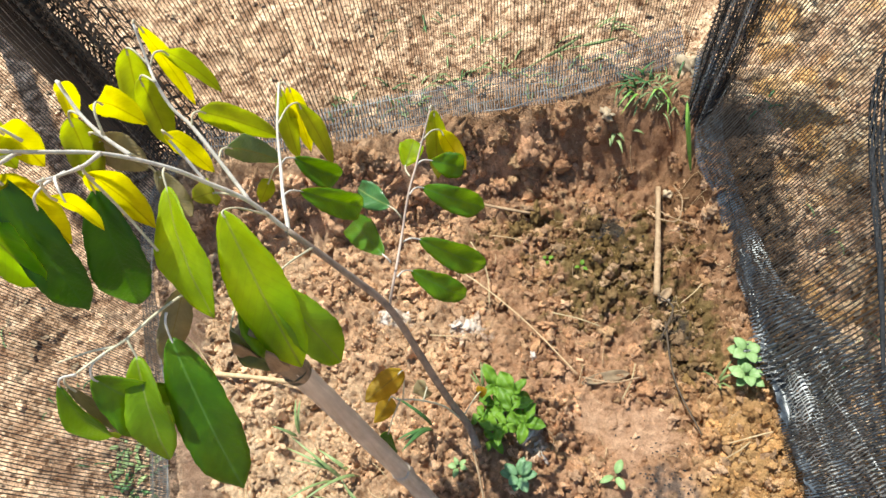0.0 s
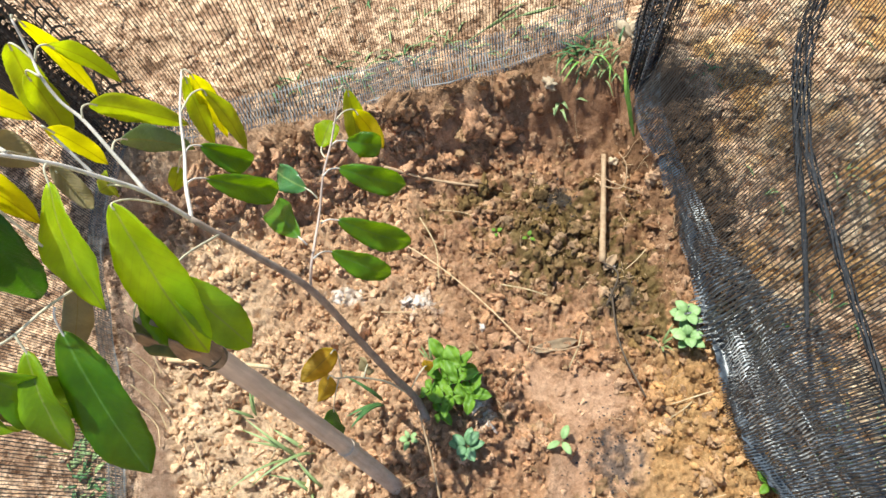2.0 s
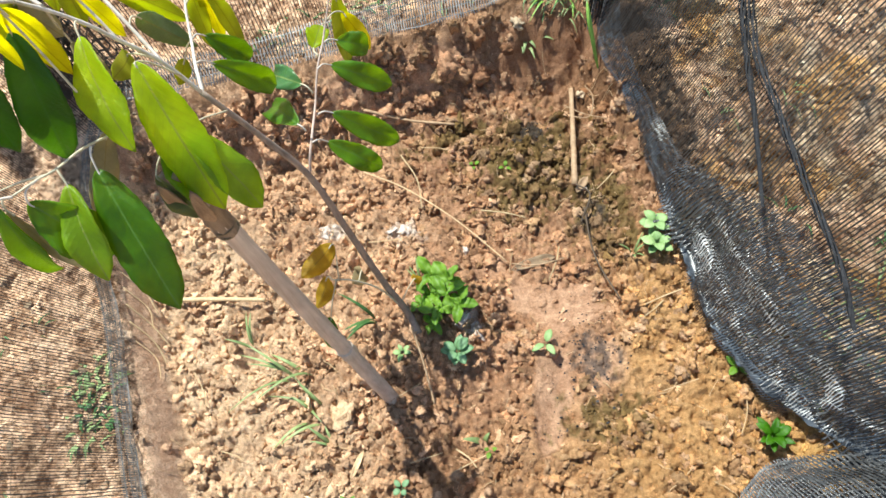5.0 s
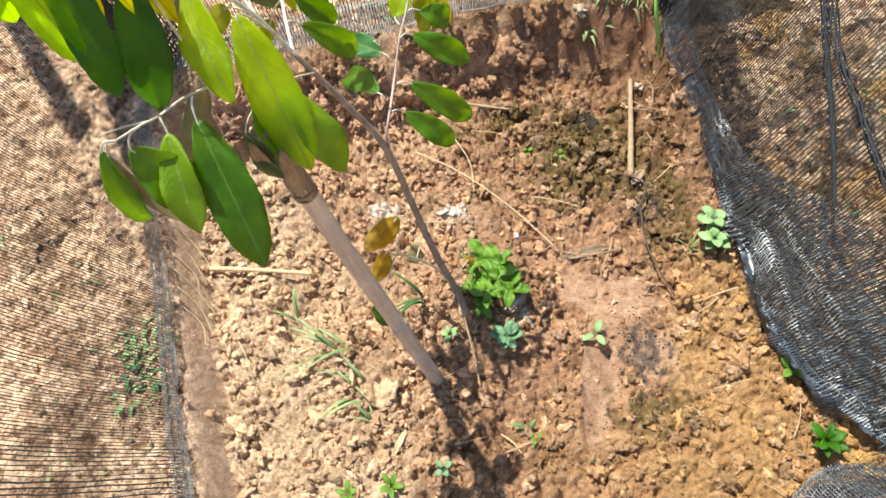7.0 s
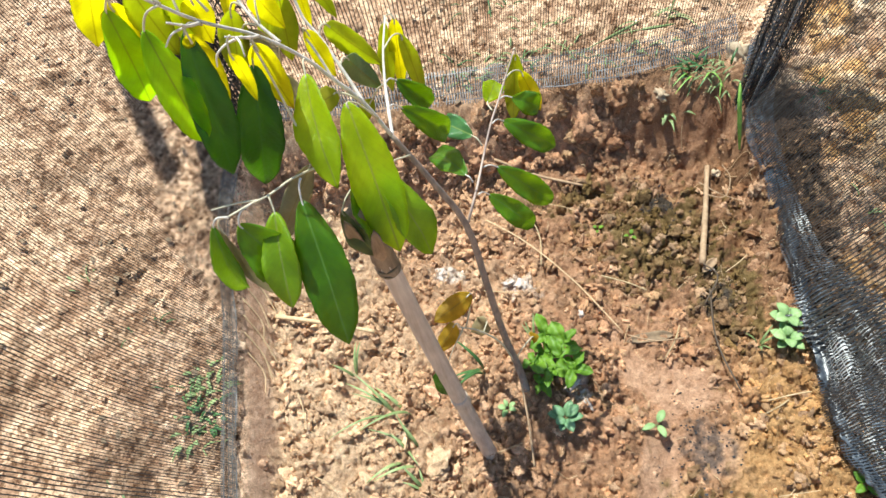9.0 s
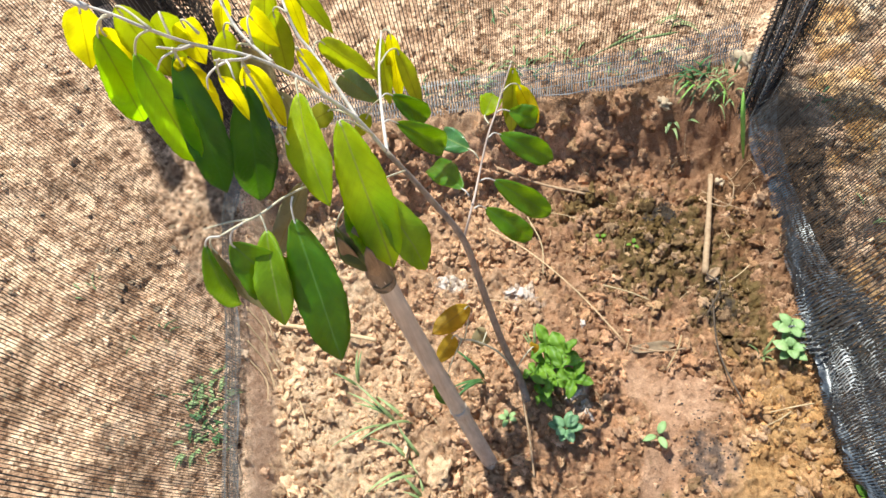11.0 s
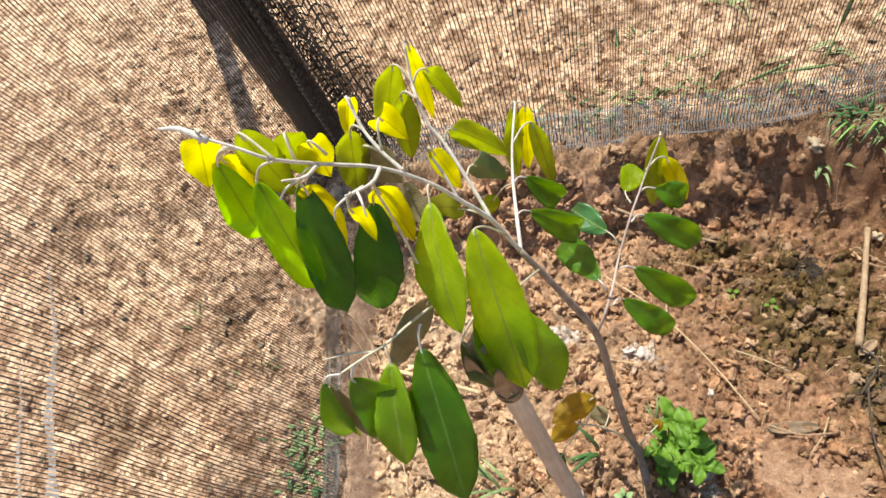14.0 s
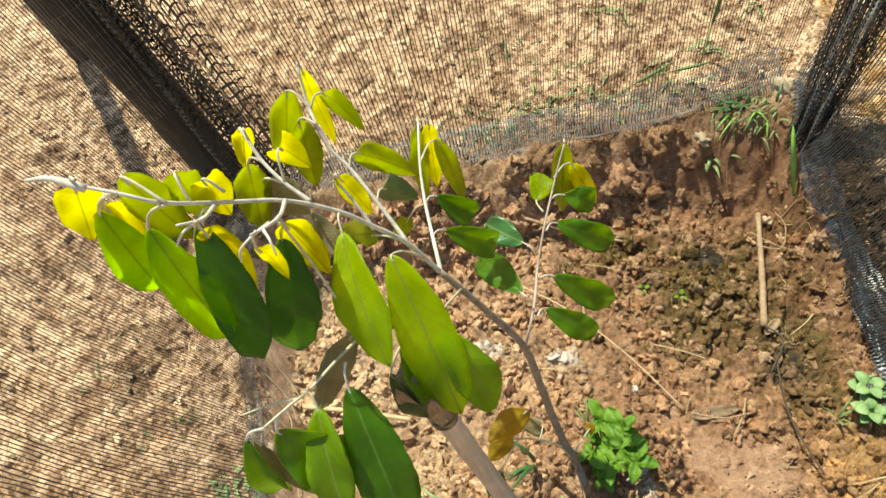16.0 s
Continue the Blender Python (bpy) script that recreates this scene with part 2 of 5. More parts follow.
HEM = plain("blue_grey_dusty_net_hem", (0.018, 0.020, 0.024), (0.24, 0.235, 0.24), 40, 0.45, spec=0.5)
CHARCOAL = plain("charcoal", (0.012, 0.012, 0.014), (0.05, 0.048, 0.052), 200, 0.7)
CORD = plain("matt_black_cord", (0.012, 0.012, 0.014), (0.05, 0.05, 0.055), 260, 0.85, spec=0.2, relief=0.9, depth=0.002)
SHEATH = plain("dry_brown_sheath", (0.15, 0.09, 0.05), (0.38, 0.26, 0.16), 110, 0.8, (1, 1, 0.15), relief=0.7, depth=0.002)
POLE = plain("dark_post_wood", (0.030, 0.022, 0.018), (0.075, 0.055, 0.04), 60, 0.8, (1, 1, 0.2), relief=0.6, depth=0.003)
GRASS = plain("grass_green", (0.15, 0.22, 0.075), (0.33, 0.40, 0.16), 80, 0.5, rand=0.7)
BRIGHT = plain("bright_grass_green", (0.16, 0.34, 0.04), (0.32, 0.52, 0.10), 80, 0.4)
GRASSDARK = plain("grass_dark_green", (0.045, 0.12, 0.03), (0.10, 0.21, 0.06), 80, 0.5, rand=0.6)
LITTER = plain("dry_leaf_litter", (0.14, 0.095, 0.06), (0.32, 0.22, 0.13), 60, 0.9)
LIME = plain("white_lime_crumb", (0.50, 0.40, 0.33), (0.68, 0.58, 0.51), 200, 0.9)
STONE = plain("pale_stone", (0.40, 0.28, 0.17), (0.62, 0.48, 0.33), 120, 0.85, relief=0.5)


# ---- building helpers ----
def bm_mesh(name, verts, faces, smooth=True):
    me = bpy.data.meshes.new(name)
    me.from_pydata([tuple(v) for v in verts], [], faces)
    if smooth:
        me.polygons.foreach_set("use_smooth", [True] * len(me.polygons))
    me.update()
    return me


def thing(name, at, label, category, group="", kind=""):
    ob = new(name)
    ob.empty_display_size = 0.02
    ob.location = at
    return tagged(ob, label, category, group, kind)


def part(name, me, mat, parent, label=""):
    ob = new(name, me)
    if mat is not None:
        me.materials.append(mat)
    ob.parent = parent
    at = parent.matrix_basis.translation if parent.parent is None else parent.parent.matrix_basis.translation
    me.transform(Matrix.Translation(-at))
    if label:
        ob["label"] = label
    return ob


def spline(pts, n):
    """n points along a smooth curve through pts."""
    p = [Vector(q) for q in pts]
    if len(p) == 2:
        return [p[0].lerp(p[1], i / (n - 1)) for i in range(n)]
    q = [2 * p[0] - p[1], *p, 2 * p[-1] - p[-2]]
    out = []
    for i in range(n):
        s = i / (n - 1) * (len(p) - 1)
        k = min(int(s), len(p) - 2)
        t = s - k
        a, b, c, d = q[k:k + 4]
        out.append(0.5 * ((2 * b) + (c - a) * t + (2 * a - 5 * b + 4 * c - d) * t * t + (3 * b - a - 3 * c + d) * t ** 3))
    return out


def tube(name, pts, r0, r1, n=14, sides=8, knob=0.0, rough=0.0, seed=0):
    """Tapered tube along a smooth curve, closed at both ends; knob thickens the ends, rough makes it uneven."""
    c = spline(pts, n)
    verts, faces = [], []
    side = None
    for i, p in enumerate(c):
        d = (c[min(i + 1, n - 1)] - c[max(i - 1, 0)]).normalized()
        if side is None:
            side = d.orthogonal().normalized()
        side = (side - d * side.dot(d)).normalized()
        up = d.cross(side)
        t = i / (n - 1)
        r = r0 + (r1 - r0) * t
        r *= 1 + knob * (math.exp(-(t / 0.10) ** 2) + math.exp(-((1 - t) / 0.10) ** 2))
        for k in range(sides):
            a = 2 * math.pi * k / sides
            rr = r * (1 + rough * noise.noise((p * 90 + Vector((seed + 3.1 * math.cos(a), 3.1 * math.sin(a), seed)))))
            verts.append(p + side * math.cos(a) * rr + up * math.sin(a) * rr)
    for i in range(n - 1):
        for k in range(sides):
            a, b = i * sides + k, i * sides + (k + 1) % sides
            faces.append((a, b, b + sides, a + sides))
    faces.append(tuple(reversed(range(sides))))
    faces.append(tuple(range((n - 1) * sides, n * sides)))
    return bm_mesh(name, verts, faces)


def blade_mesh(name, base, tip, width, face, fold, sag, ns=12, nw=6, thick=0.0005, shape=1.0, wave=0.06, seed=0.0, curl=0.0):
    """Leaf blade between base and tip: upper side faces `face`; folded along the midrib by `fold` degrees, arched by `sag` metres.
    Material 0 is the upper side, 1 the underside."""
    base, tip = Vector(base), Vector(tip)
    ax = tip - base
    ln = ax.length
    ax.normalize()
    nrm = Vector(face)
    nrm = (nrm - ax * nrm.dot(ax)).normalized()
    lat = ax.cross(nrm).normalized()
    top, bot, faces, uvs = [], [], [], []
    f = math.tan(radians(fold))
    for i in range(ns + 1):
        t = i / ns
        w = width * 0.5 * max(0.02, math.sin(math.pi * min(1, t ** shape * 0.985 + 0.008)) ** 0.58) * (0.97 + 0.05 * t) * (1 if t < 0.88 else 1 - ((t - 0.88) / 0.12) ** 1.2 * 0.55)
        if i == 0:
            w = width * 0.05
        if i == ns:
            w = width * 0.012
        arch = sag * (4 * t * (1 - t)) + curl * t ** 3
        for j in range(nw + 1):
            s = 2 * j / nw - 1
            p = base + ax * (ln * t) + lat * (w * s) + nrm * arch
            p += nrm * (abs(s) * w * f - f * w * 0.35)
            p += nrm * (wave * w * math.sin(9 * t + 2.2 * s + seed) * abs(s))
            p += ax * (0.02 * w * math.sin(31 * t + seed * 3))
            p += nrm * (0.05 * wave * width * math.sin(17 * t - 3 * s * s + 2 * seed)) + lat * (s * w * (0.016 * math.sin(23 * t + seed * 5 + s) + 0.020 * math.sin(61 * t + seed)))
            top.append(p)
            bot.append(p - nrm * thick)
            uvs.append((0.5 + 0.5 * s * w / (width * 0.5), t))
    k = nw + 1
    n = len(top)
    mats, fuv = [], []
    for i in range(ns):
        for j in range(nw):
            a, b, c, d = i * k + j, i * k + j + 1, (i + 1) * k + j + 1, (i + 1) * k + j
            faces.append((a, b, c, d))
            mats.append(0)
            faces.append((n + a, n + d, n + c, n + b))
            mats.append(1)
    rim = [i * k for i in range(ns + 1)] + [ns * k + j for j in range(1, k)] + [i * k + nw for i in range(ns - 1, -1, -1)] + [j for j in range(nw - 1, 0, -1)]
    for a, b in zip(rim, rim[1:] + rim[:1]):
        faces.append((a, b, n + b, n + a))
        mats.append(1)
    me = bm_mesh(name, top + bot, faces)
    # the upper side must face along nrm
    me.polygons.foreach_set("material_index", mats)
    lay = me.uv_layers.new(name="UVMap")
    full = uvs + uvs
    lay.data.foreach_set("uv", [x for li in me.loops for x in full[li.vertex_index]])
    return me


# ---- ground ----
import functools


def sstep(x, a, b):
    t = min(1.0, max(0.0, (x - a) / (b - a)))
    return t * t * (3 - 2 * t)


def left_edge(y):
    return -0.43 - 0.27 * min(y, 0.3) + (0.0 if y < 0.3 else -0.12 * (y - 0.3))


def back_edge(x):
    return 0.697 + 0.13 * x + 0.012 * math.sin(9 * x)


def right_edge(y):
    if y > 0.35:
        return 0.525 - 0.11 * (y - 0.35)
    if y > 0.02:
        return 0.525
    return 0.525 + 0.45 * (0.02 - y)


def blob(x, y, cx, cy, rx, ry=None, turn=0.0):
    c, s = math.cos(turn), math.sin(turn)
    dx, dy = x - cx, y - cy
    u, v = (c * dx + s * dy) / rx, (c * dy - s * dx) / (ry or rx)
    return math.exp(-(u * u + v * v))


@functools.lru_cache(maxsize=64)
def silt(x, y):
    """Smooth hardened mud: 1 in the washed channel, 0 in the loose clods."""
    s = max(blob(x, y, 0.325, 0.125, 0.085, 0.070), blob(x, y, 0.272, -0.02, 0.038, 0.15, -0.28), 0.8 * blob(x, y, 0.25, 0.15, 0.05, 0.05), 0.72 * blob(x, y, 0.36, 0.02, 0.08, 0.10), 0.66 * blob(x, y, 0.20, 0.21, 0.09, 0.05), 0.62 * blob(x, y, 0.10, 0.075, 0.045, 0.05))
    return sstep(s + 0.18 * noise.noise(Vector((x * 22, y * 22, 3.0))), 0.42, 0.72)


@functools.lru_cache(maxsize=64)
def rim(x, y):
    """0 inside the planting hole, 1 outside it."""
    w = 0.008 * noise.noise(Vector((x * 30, y * 30, 7)))
    l = 1 - sstep(x - left_edge(y) + 0.5 * w, 0.0, 0.060)
    b = max(1 - sstep(back_edge(x) - y + w * 2, 0.01, 0.15), 1 - sstep(y + w * 2, -0.66, -0.50))
    r = (1 - sstep(right_edge(y) - x + w, -0.01, 0.06)) * sstep(y, 0.30, 0.6)
    return l, b, r


def shelf(x, y):
    """1 on the smooth trodden strip beside the left wall."""
    d = x - left_edge(y) + 0.010 * noise.noise(Vector((x * 18, y * 18, 31)))
    return sstep(d, 0.005, 0.02) * (1 - sstep(d, 0.034, 0.056)) * (1 - sstep(y, 0.36, 0.46))


def ledge(y):
    return 0.290 + 0.357 * (y - 0.08)


def ground_base(x, y):
    l, b, r = rim(x, y)
    z = -0.02 + 0.075 * blob(x, y, 0.06, 0.14, 0.12) + 0.02 * sstep(y, 0.15, 0.45) - 0.012 * silt(x, y)
    z += 0.03 * blob(x, y, 0.50, 0.2, 0.07, 0.2)
    d = x - ledge(y)
    z += 0.022 * (1 - sstep(d, -0.02, 0.03)) * sstep(x, 0.06, 0.17) * sstep(y, -0.22, -0.12) * (1 - sstep(y, 0.03, 0.12))
    out = 0.065 + 0.07 * sstep(y, 0.2, 0.7)
    h = max(l * out, b * 0.135, r * 0.12)
    far = max(abs(x), abs(y - 0.1)) - 1.0
    if far > 0:
        h += 0.02 * noise.noise(Vector((x * 0.7, y * 0.7, 1))) * min(1, far)
    away = sstep(max(abs(x), abs(y)), 1.2, 3.0)
    return (z * (1 - max(l, b, r)) + h) * (1 - away) + 0.1 * away


@functools.lru_cache(maxsize=64)
def roughness(x, y):
    l, b, r = rim(x, y)
    inside = 1 - max(l, b, r)
    face = 4 * b * (1 - b)
    k = 0.6 + 0.4 * inside
    k *= 1 - 0.72 * silt(x, y)
    k *= 1 - face * (0.15 + 0.75 * sstep(x, 0.22, 0.34))
    k *= 1 - 0.8 * math.exp(-((x - ledge(y) - 0.008) / 0.022) ** 2) * sstep(y, -0.2, -0.12) * (1 - sstep(y, 0.05, 0.12))
    # the trodden shelf along the left wall
    k *= 1 - 0.75 * shelf(x, y)
    return k


def ground_z(x, y, detail=True):
    z = ground_base(x, y)
    if detail and abs(x) < 1.6 and -1.2 < y < 2.2:
        k = roughness(x, y)
        v = Vector((x, y, 0.3))
        lump = noise.turbulence(v * 26, 3, False) - 0.45
        cell = noise.voronoi(v * 58 + noise.noise_vector(v * 40) * 0.5)[0]
        crumb = (cell[1] - cell[0])
        pile = noise.noise(v * 15 + Vector((3, 1, 0))) + 0.5 * noise.noise(v * 37)
        w = v + noise.noise_vector(v * 55) * 0.006 + noise.noise_vector(v * 130) * 0.003
        block = noise.cell(noise.voronoi(w * 62)[1][0] * 37) - 0.5
        chip = noise.cell(noise.voronoi(w * 125)[1][0] * 53) - 0.5
        z += k * (0.012 * lump + 0.012 * pile + 0.0075 * block + 0.005 * chip + 0.010 * (min(0.5, crumb) - 0.25) + 0.006 * noise.noise(v * 150))
        z += 0.004 * noise.noise(v * 9)
        z += 0.014 * sstep(x, 0.54, 0.60) * (noise.noise(v * 21) + 0.6 * abs(noise.noise(v * 48)))
    return z


PALE, TAN, RED, ORANGE, MUD, MOSS, CHAR, BANK, SAND = ((0.86, 0.66, 0.47), (0.65, 0.435, 0.285), (0.54, 0.315, 0.195), (0.60, 0.375, 0.175),
    (0.56, 0.36, 0.245), (0.185, 0.140, 0.055), (0.06, 0.058, 0.064), (0.36, 0.20, 0.12), (0.90, 0.71, 0.545))
CHALK, DAMP_AND_SHADE, NET_SHADOW, LOAM = (0.80, 0.72, 0.66), (0.25, 0.14, 0.075), (0.10, 0.070, 0.052), (0.60, 0.42, 0.315)


def earth(x, y):
    """Colour of the earth at a place, with some cast shade painted in."""
    n = lambda s, o: noise.noise(Vector((x * s, y * s, o)))
    c = Vector(TAN)
    put = lambda col, k: c.lerp(Vector(col), min(1, max(0, k)))
    c = put(RED, 0.75 * sstep(x + 0.12 * n(7, 1), -0.05, 0.12))
    c = put(PALE, 0.9 * sstep(-x - 0.35 * y + 0.10 * n(8, 2), 0.03, 0.22))
    c = put(PALE, 0.35 * blob(x, y, 0.0, 0.32, 0.12, 0.08))
    c = put(DAMP_AND_SHADE, 0.85 * blob(x, y, 0.36, 0.46, 0.20, 0.16) * sstep(n(12, 11) + 0.6 * n(33, 12), -0.5, 0.25))
    c = put(DAMP_AND_SHADE, 0.85 * blob(x, y, 0.465, 0.42, 0.085, 0.22) * sstep(n(14, 20) + 0.6 * n(40, 21), -0.45, 0.2))
    c = put(DAMP_AND_SHADE, 0.4 * sstep(n(10, 13) + 0.7 * n(28, 14), 0.15, 0.6) * sstep(x, 0.0, 0.1))
    c = put(ORANGE, 0.95 * sstep(x - 0.40 + 0.10 * n(9, 3), -0.07, 0.06) * (1 - sstep(y, 0.12, 0.32)))
    c = put(ORANGE, 0.9 * blob(x, y, 0.42, -0.16, 0.24, 0.10))
    # foliage shadow in front of the stake, darkened into the earth colour
    c = put(DAMP_AND_SHADE, 0.4 * blob(x, y, 0.06, -0.11, 0.11, 0.09))
    c = put(MUD, 0.9 * silt(x, y))
    moss = max(blob(x, y, 0.31, 0.43, 0.17, 0.15), 0.95 * blob(x, y, 0.42, 0.30, 0.08, 0.14), 0.8 * blob(x, y, 0.16, 0.52, 0.14, 0.06), 0.85 * blob(x, y, 0.345, -0.085, 0.10, 0.055))
    c = put(MOSS, sstep(moss + 0.5 * n(38, 4) + 0.42 * n(110, 5), 0.42, 0.82) * 0.85)
    char = max(blob(x, y, 0.32, 0.50, 0.040), 0.78 * blob(x, y, 0.350, 0.015, 0.055, 0.065), 0.75 * blob(x, y, 0.40, 0.29, 0.05, 0.05))
    c = put(CHAR, sstep(char + 0.5 * n(75, 6) + 0.25 * n(190, 16), 0.36, 0.80) * 0.8)
    chalk = max(blob(x, y, -0.088, 0.350, 0.038, 0.022), blob(x, y, 0.046, 0.312, 0.042, 0.024), 0.9 * blob(x, y, 0.152, 0.096, 0.020, 0.034))
    c = put(CHALK, 0.9 * sstep(chalk + 0.5 * n(60, 15), 0.36, 0.66))
    l, b, r = rim(x, y)
    c = put(Vector(BANK).lerp(Vector((0.60, 0.375, 0.25)), 1 - sstep(x, 0.14, 0.32)), sstep(b, 0.05, 0.3) * (1 - sstep(b, 0.75, 0.95)) * 0.85)
    c = put(LOAM, 0.85 * shelf(x, y))
    c = put(TAN, sstep(b, 0.75, 0.95) * 0.7)
    # shadow under the back hem, painted as a dark band on the crest
    c = put(DAMP_AND_SHADE, 0.7 * sstep(b, 0.85, 0.97) * (1 - sstep(y - back_edge(x), -0.02, 0.03)) * sstep(n(20, 17) + 0.5 * n(60, 18), -0.35, 0.15) * sstep(y, 0.3, 0.5))
    c = put(SAND, outside(x, y))
    # dug marks the right net's shadow, painted dark on the earth outside
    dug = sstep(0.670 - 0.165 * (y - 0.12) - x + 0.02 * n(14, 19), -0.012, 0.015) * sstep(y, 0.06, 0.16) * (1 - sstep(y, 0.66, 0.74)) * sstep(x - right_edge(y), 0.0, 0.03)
    c = put(NET_SHADOW, 0.95 * dug)
    near = 1 - sstep(max(abs(x), abs(y - 0.2)), 1.3, 2.2)
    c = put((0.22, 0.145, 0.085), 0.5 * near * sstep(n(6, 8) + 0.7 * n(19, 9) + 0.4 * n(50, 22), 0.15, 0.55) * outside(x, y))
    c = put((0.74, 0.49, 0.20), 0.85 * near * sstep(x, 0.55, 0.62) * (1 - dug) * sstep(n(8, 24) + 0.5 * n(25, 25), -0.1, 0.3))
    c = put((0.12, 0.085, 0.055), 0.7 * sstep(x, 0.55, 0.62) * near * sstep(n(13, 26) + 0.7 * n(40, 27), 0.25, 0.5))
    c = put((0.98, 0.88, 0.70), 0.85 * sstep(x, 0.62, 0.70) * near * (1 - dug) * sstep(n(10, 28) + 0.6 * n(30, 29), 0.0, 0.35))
    return c


@functools.lru_cache(maxsize=64)
def outside(x, y):
    l, b, r = rim(x, y)
    return sstep(max(l, sstep(y - back_edge(x), -0.02, 0.06), sstep(x - right_edge(y), 0.0, 0.08), sstep(-y, 0.55, 0.66)), 0.6, 0.98)


def crumbly(x, y):
    """How far the base earth is toned darker between loose crumbs."""
    return roughness(x, y) * (1 - outside(x, y))


def axis_steps(lo, hi, step, reach):
    """Even steps between lo and hi, then ever longer ones out to the reach."""
    mid = list(np.arange(lo, hi + step * 0.5, step))
    s, out = step, []
    p = hi
    while p < reach:
        s *= 1.06 if s < 0.03 else 1.4
        p += s
        out.append(p)
    s, low = step, []
    p = lo
    while p > -reach:
        s *= 1.06 if s < 0.03 else 1.4
        p -= s
        low.append(p)
    return list(reversed(low)) + mid + out


def grow_ground():
    xs, ys = axis_steps(-0.72, 0.80, 0.0034, 400.0), axis_steps(-0.42, 0.86, 0.0034, 400.0)
    verts = [(x, y, ground_z(x, y)) for y in ys for x in xs]
    k = len(xs)
    faces = [(j * k + i, j * k + i + 1, (j + 1) * k + i + 1, (j + 1) * k + i) for j in range(len(ys) - 1) for i in range(k - 1)]
    me = bm_mesh("ground", verts, faces)
    att = me.color_attributes.new("earth", "FLOAT_COLOR", "POINT")
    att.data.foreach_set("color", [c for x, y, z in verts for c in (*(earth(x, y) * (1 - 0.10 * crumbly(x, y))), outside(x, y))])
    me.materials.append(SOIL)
    return tagged(new("ground", me), "dry reddish clay earth with a shallow dug planting hole", "ground", kind="structure")


grow_ground()


def clod_shape(rng, sub=1, crag=1.0):
    """A crumbly lump about 1 across."""
    bm = bmesh.new()
    bmesh.ops.create_icosphere(bm, subdivisions=sub + 1, radius=0.5)
    o = Vector((rng.uniform(-9, 9), rng.uniform(-9, 9), rng.uniform(-9, 9)))
    sq = Vector((rng.uniform(0.75, 1.45), rng.uniform(0.7, 1.1), rng.uniform(0.45, 0.85)))
    for v in bm.verts:
        d = v.co.normalized()
        v.co *= max(0.3, 1 + 0.75 * noise.noise(d * 1.4 + o) + 0.55 * crag * noise.noise(d * 3.0 + o) + 0.34 * crag * noise.noise(d * 7 + o))
        v.co += noise.cell_vector(d * 1.9 + o) * 0.09 * crag
        v.co = Vector((v.co.x * sq.x, v.co.y * sq.y, v.co.z * sq.z))
    vs = [v.co.copy() for v in bm.verts]
    fs = [tuple(v.index for v in f.verts) for f in bm.faces]
    bm.free()
    return vs, fs


def crumbs():
    """Loose crumbs of earth too many to count, in one object."""
    rng = random.Random(11)
    fine, mid, big = ([(np.array([tuple(v) for v in vs]), np.array(fs)) for vs, fs in (clod_shape(rng, s, 1.2) for _ in range(18))] for s in (0, 1, 2))
    verts, faces, cols = [], [], []
    n = total = 0
    while n < 26000:
        share = rng.random()
        beyond = share < 0.20
        if share < 0.06:
            x, y = rng.uniform(0.53, 1.05), rng.uniform(-0.3, 0.85)
        elif beyond:
            x, y = rng.uniform(-1.3, 1.4), rng.uniform(-0.4, 1.7)
        else:
            x, y = rng.uniform(-0.5, 0.62), rng.uniform(-0.42, 0.74)
        b = rim(x, y)[1]
        k = max(roughness(x, y), 1.3 * 4 * b * (1 - b) * (1 - sstep(x, 0.24, 0.36))) * (1 - 0.9 * shelf(x, y))
        inner = max(rim(x, y)) < 0.95
        heap = 0.55 + 1.1 * noise.noise(Vector((x * 13, y * 13, 5))) + 0.5 * noise.noise(Vector((x * 40, y * 40, 6)))
        if (not beyond and rng.random() > min(1, k) ** 1.5 * heap) or (not inner and not beyond):
            continue
        n += 1
        size = 0.0020 + 0.0128 * rng.random() ** 3.2 * (0.75 + 0.6 * min(1, max(0, heap)))
        if beyond:
            size *= 0.8
        if share < 0.06:
            size = 0.005 + 0.013 * rng.random() ** 2
        vs, fs = rng.choice(big if size > 0.0118 else mid if size > 0.0045 else fine)
        z = ground_z(x, y) - size * (0.25 + 0.25 * sstep(x, -0.05, 0.1))
        r = np.array(Euler((rng.uniform(0, 6), rng.uniform(0, 6), rng.uniform(0, 6))).to_matrix()) * (size * 1.5)
        verts.append(vs @ r.T + np.array((x, y, z)))
        faces.append(fs + total)
        total += len(vs)
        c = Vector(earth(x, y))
        if inner:
            c = c.lerp(Vector((0.44, 0.31, 0.19)), rng.choice((0, 0, 0, 0.4, 0.8)) if x > 0.05 else 0)
            c = c.lerp(Vector((0.66, 0.48, 0.36)), rng.choice((0, 0, 0.25, 0.5)) if c.x > 0.3 else rng.choice((0, 0, 0, 0.2)))
        c *= rng.choice((0.78, 0.9, 1.0, 1.1, 1.25, 1.45))
        cols.append(np.tile((*c, 0.0), (len(vs), 1)))
    me = bm_mesh("soil_crumbs", np.concatenate(verts).tolist(), np.concatenate(faces).tolist())
    att = me.color_attributes.new("earth", "FLOAT_COLOR", "POINT")
    att.data.foreach_set("color", np.concatenate(cols).ravel())
    me.materials.append(CLOD)
    tagged(new("soil_crumbs", me), "loose crumbs of dry reddish clay scattered over the earth", "soil", kind="stuff")


crumbs()


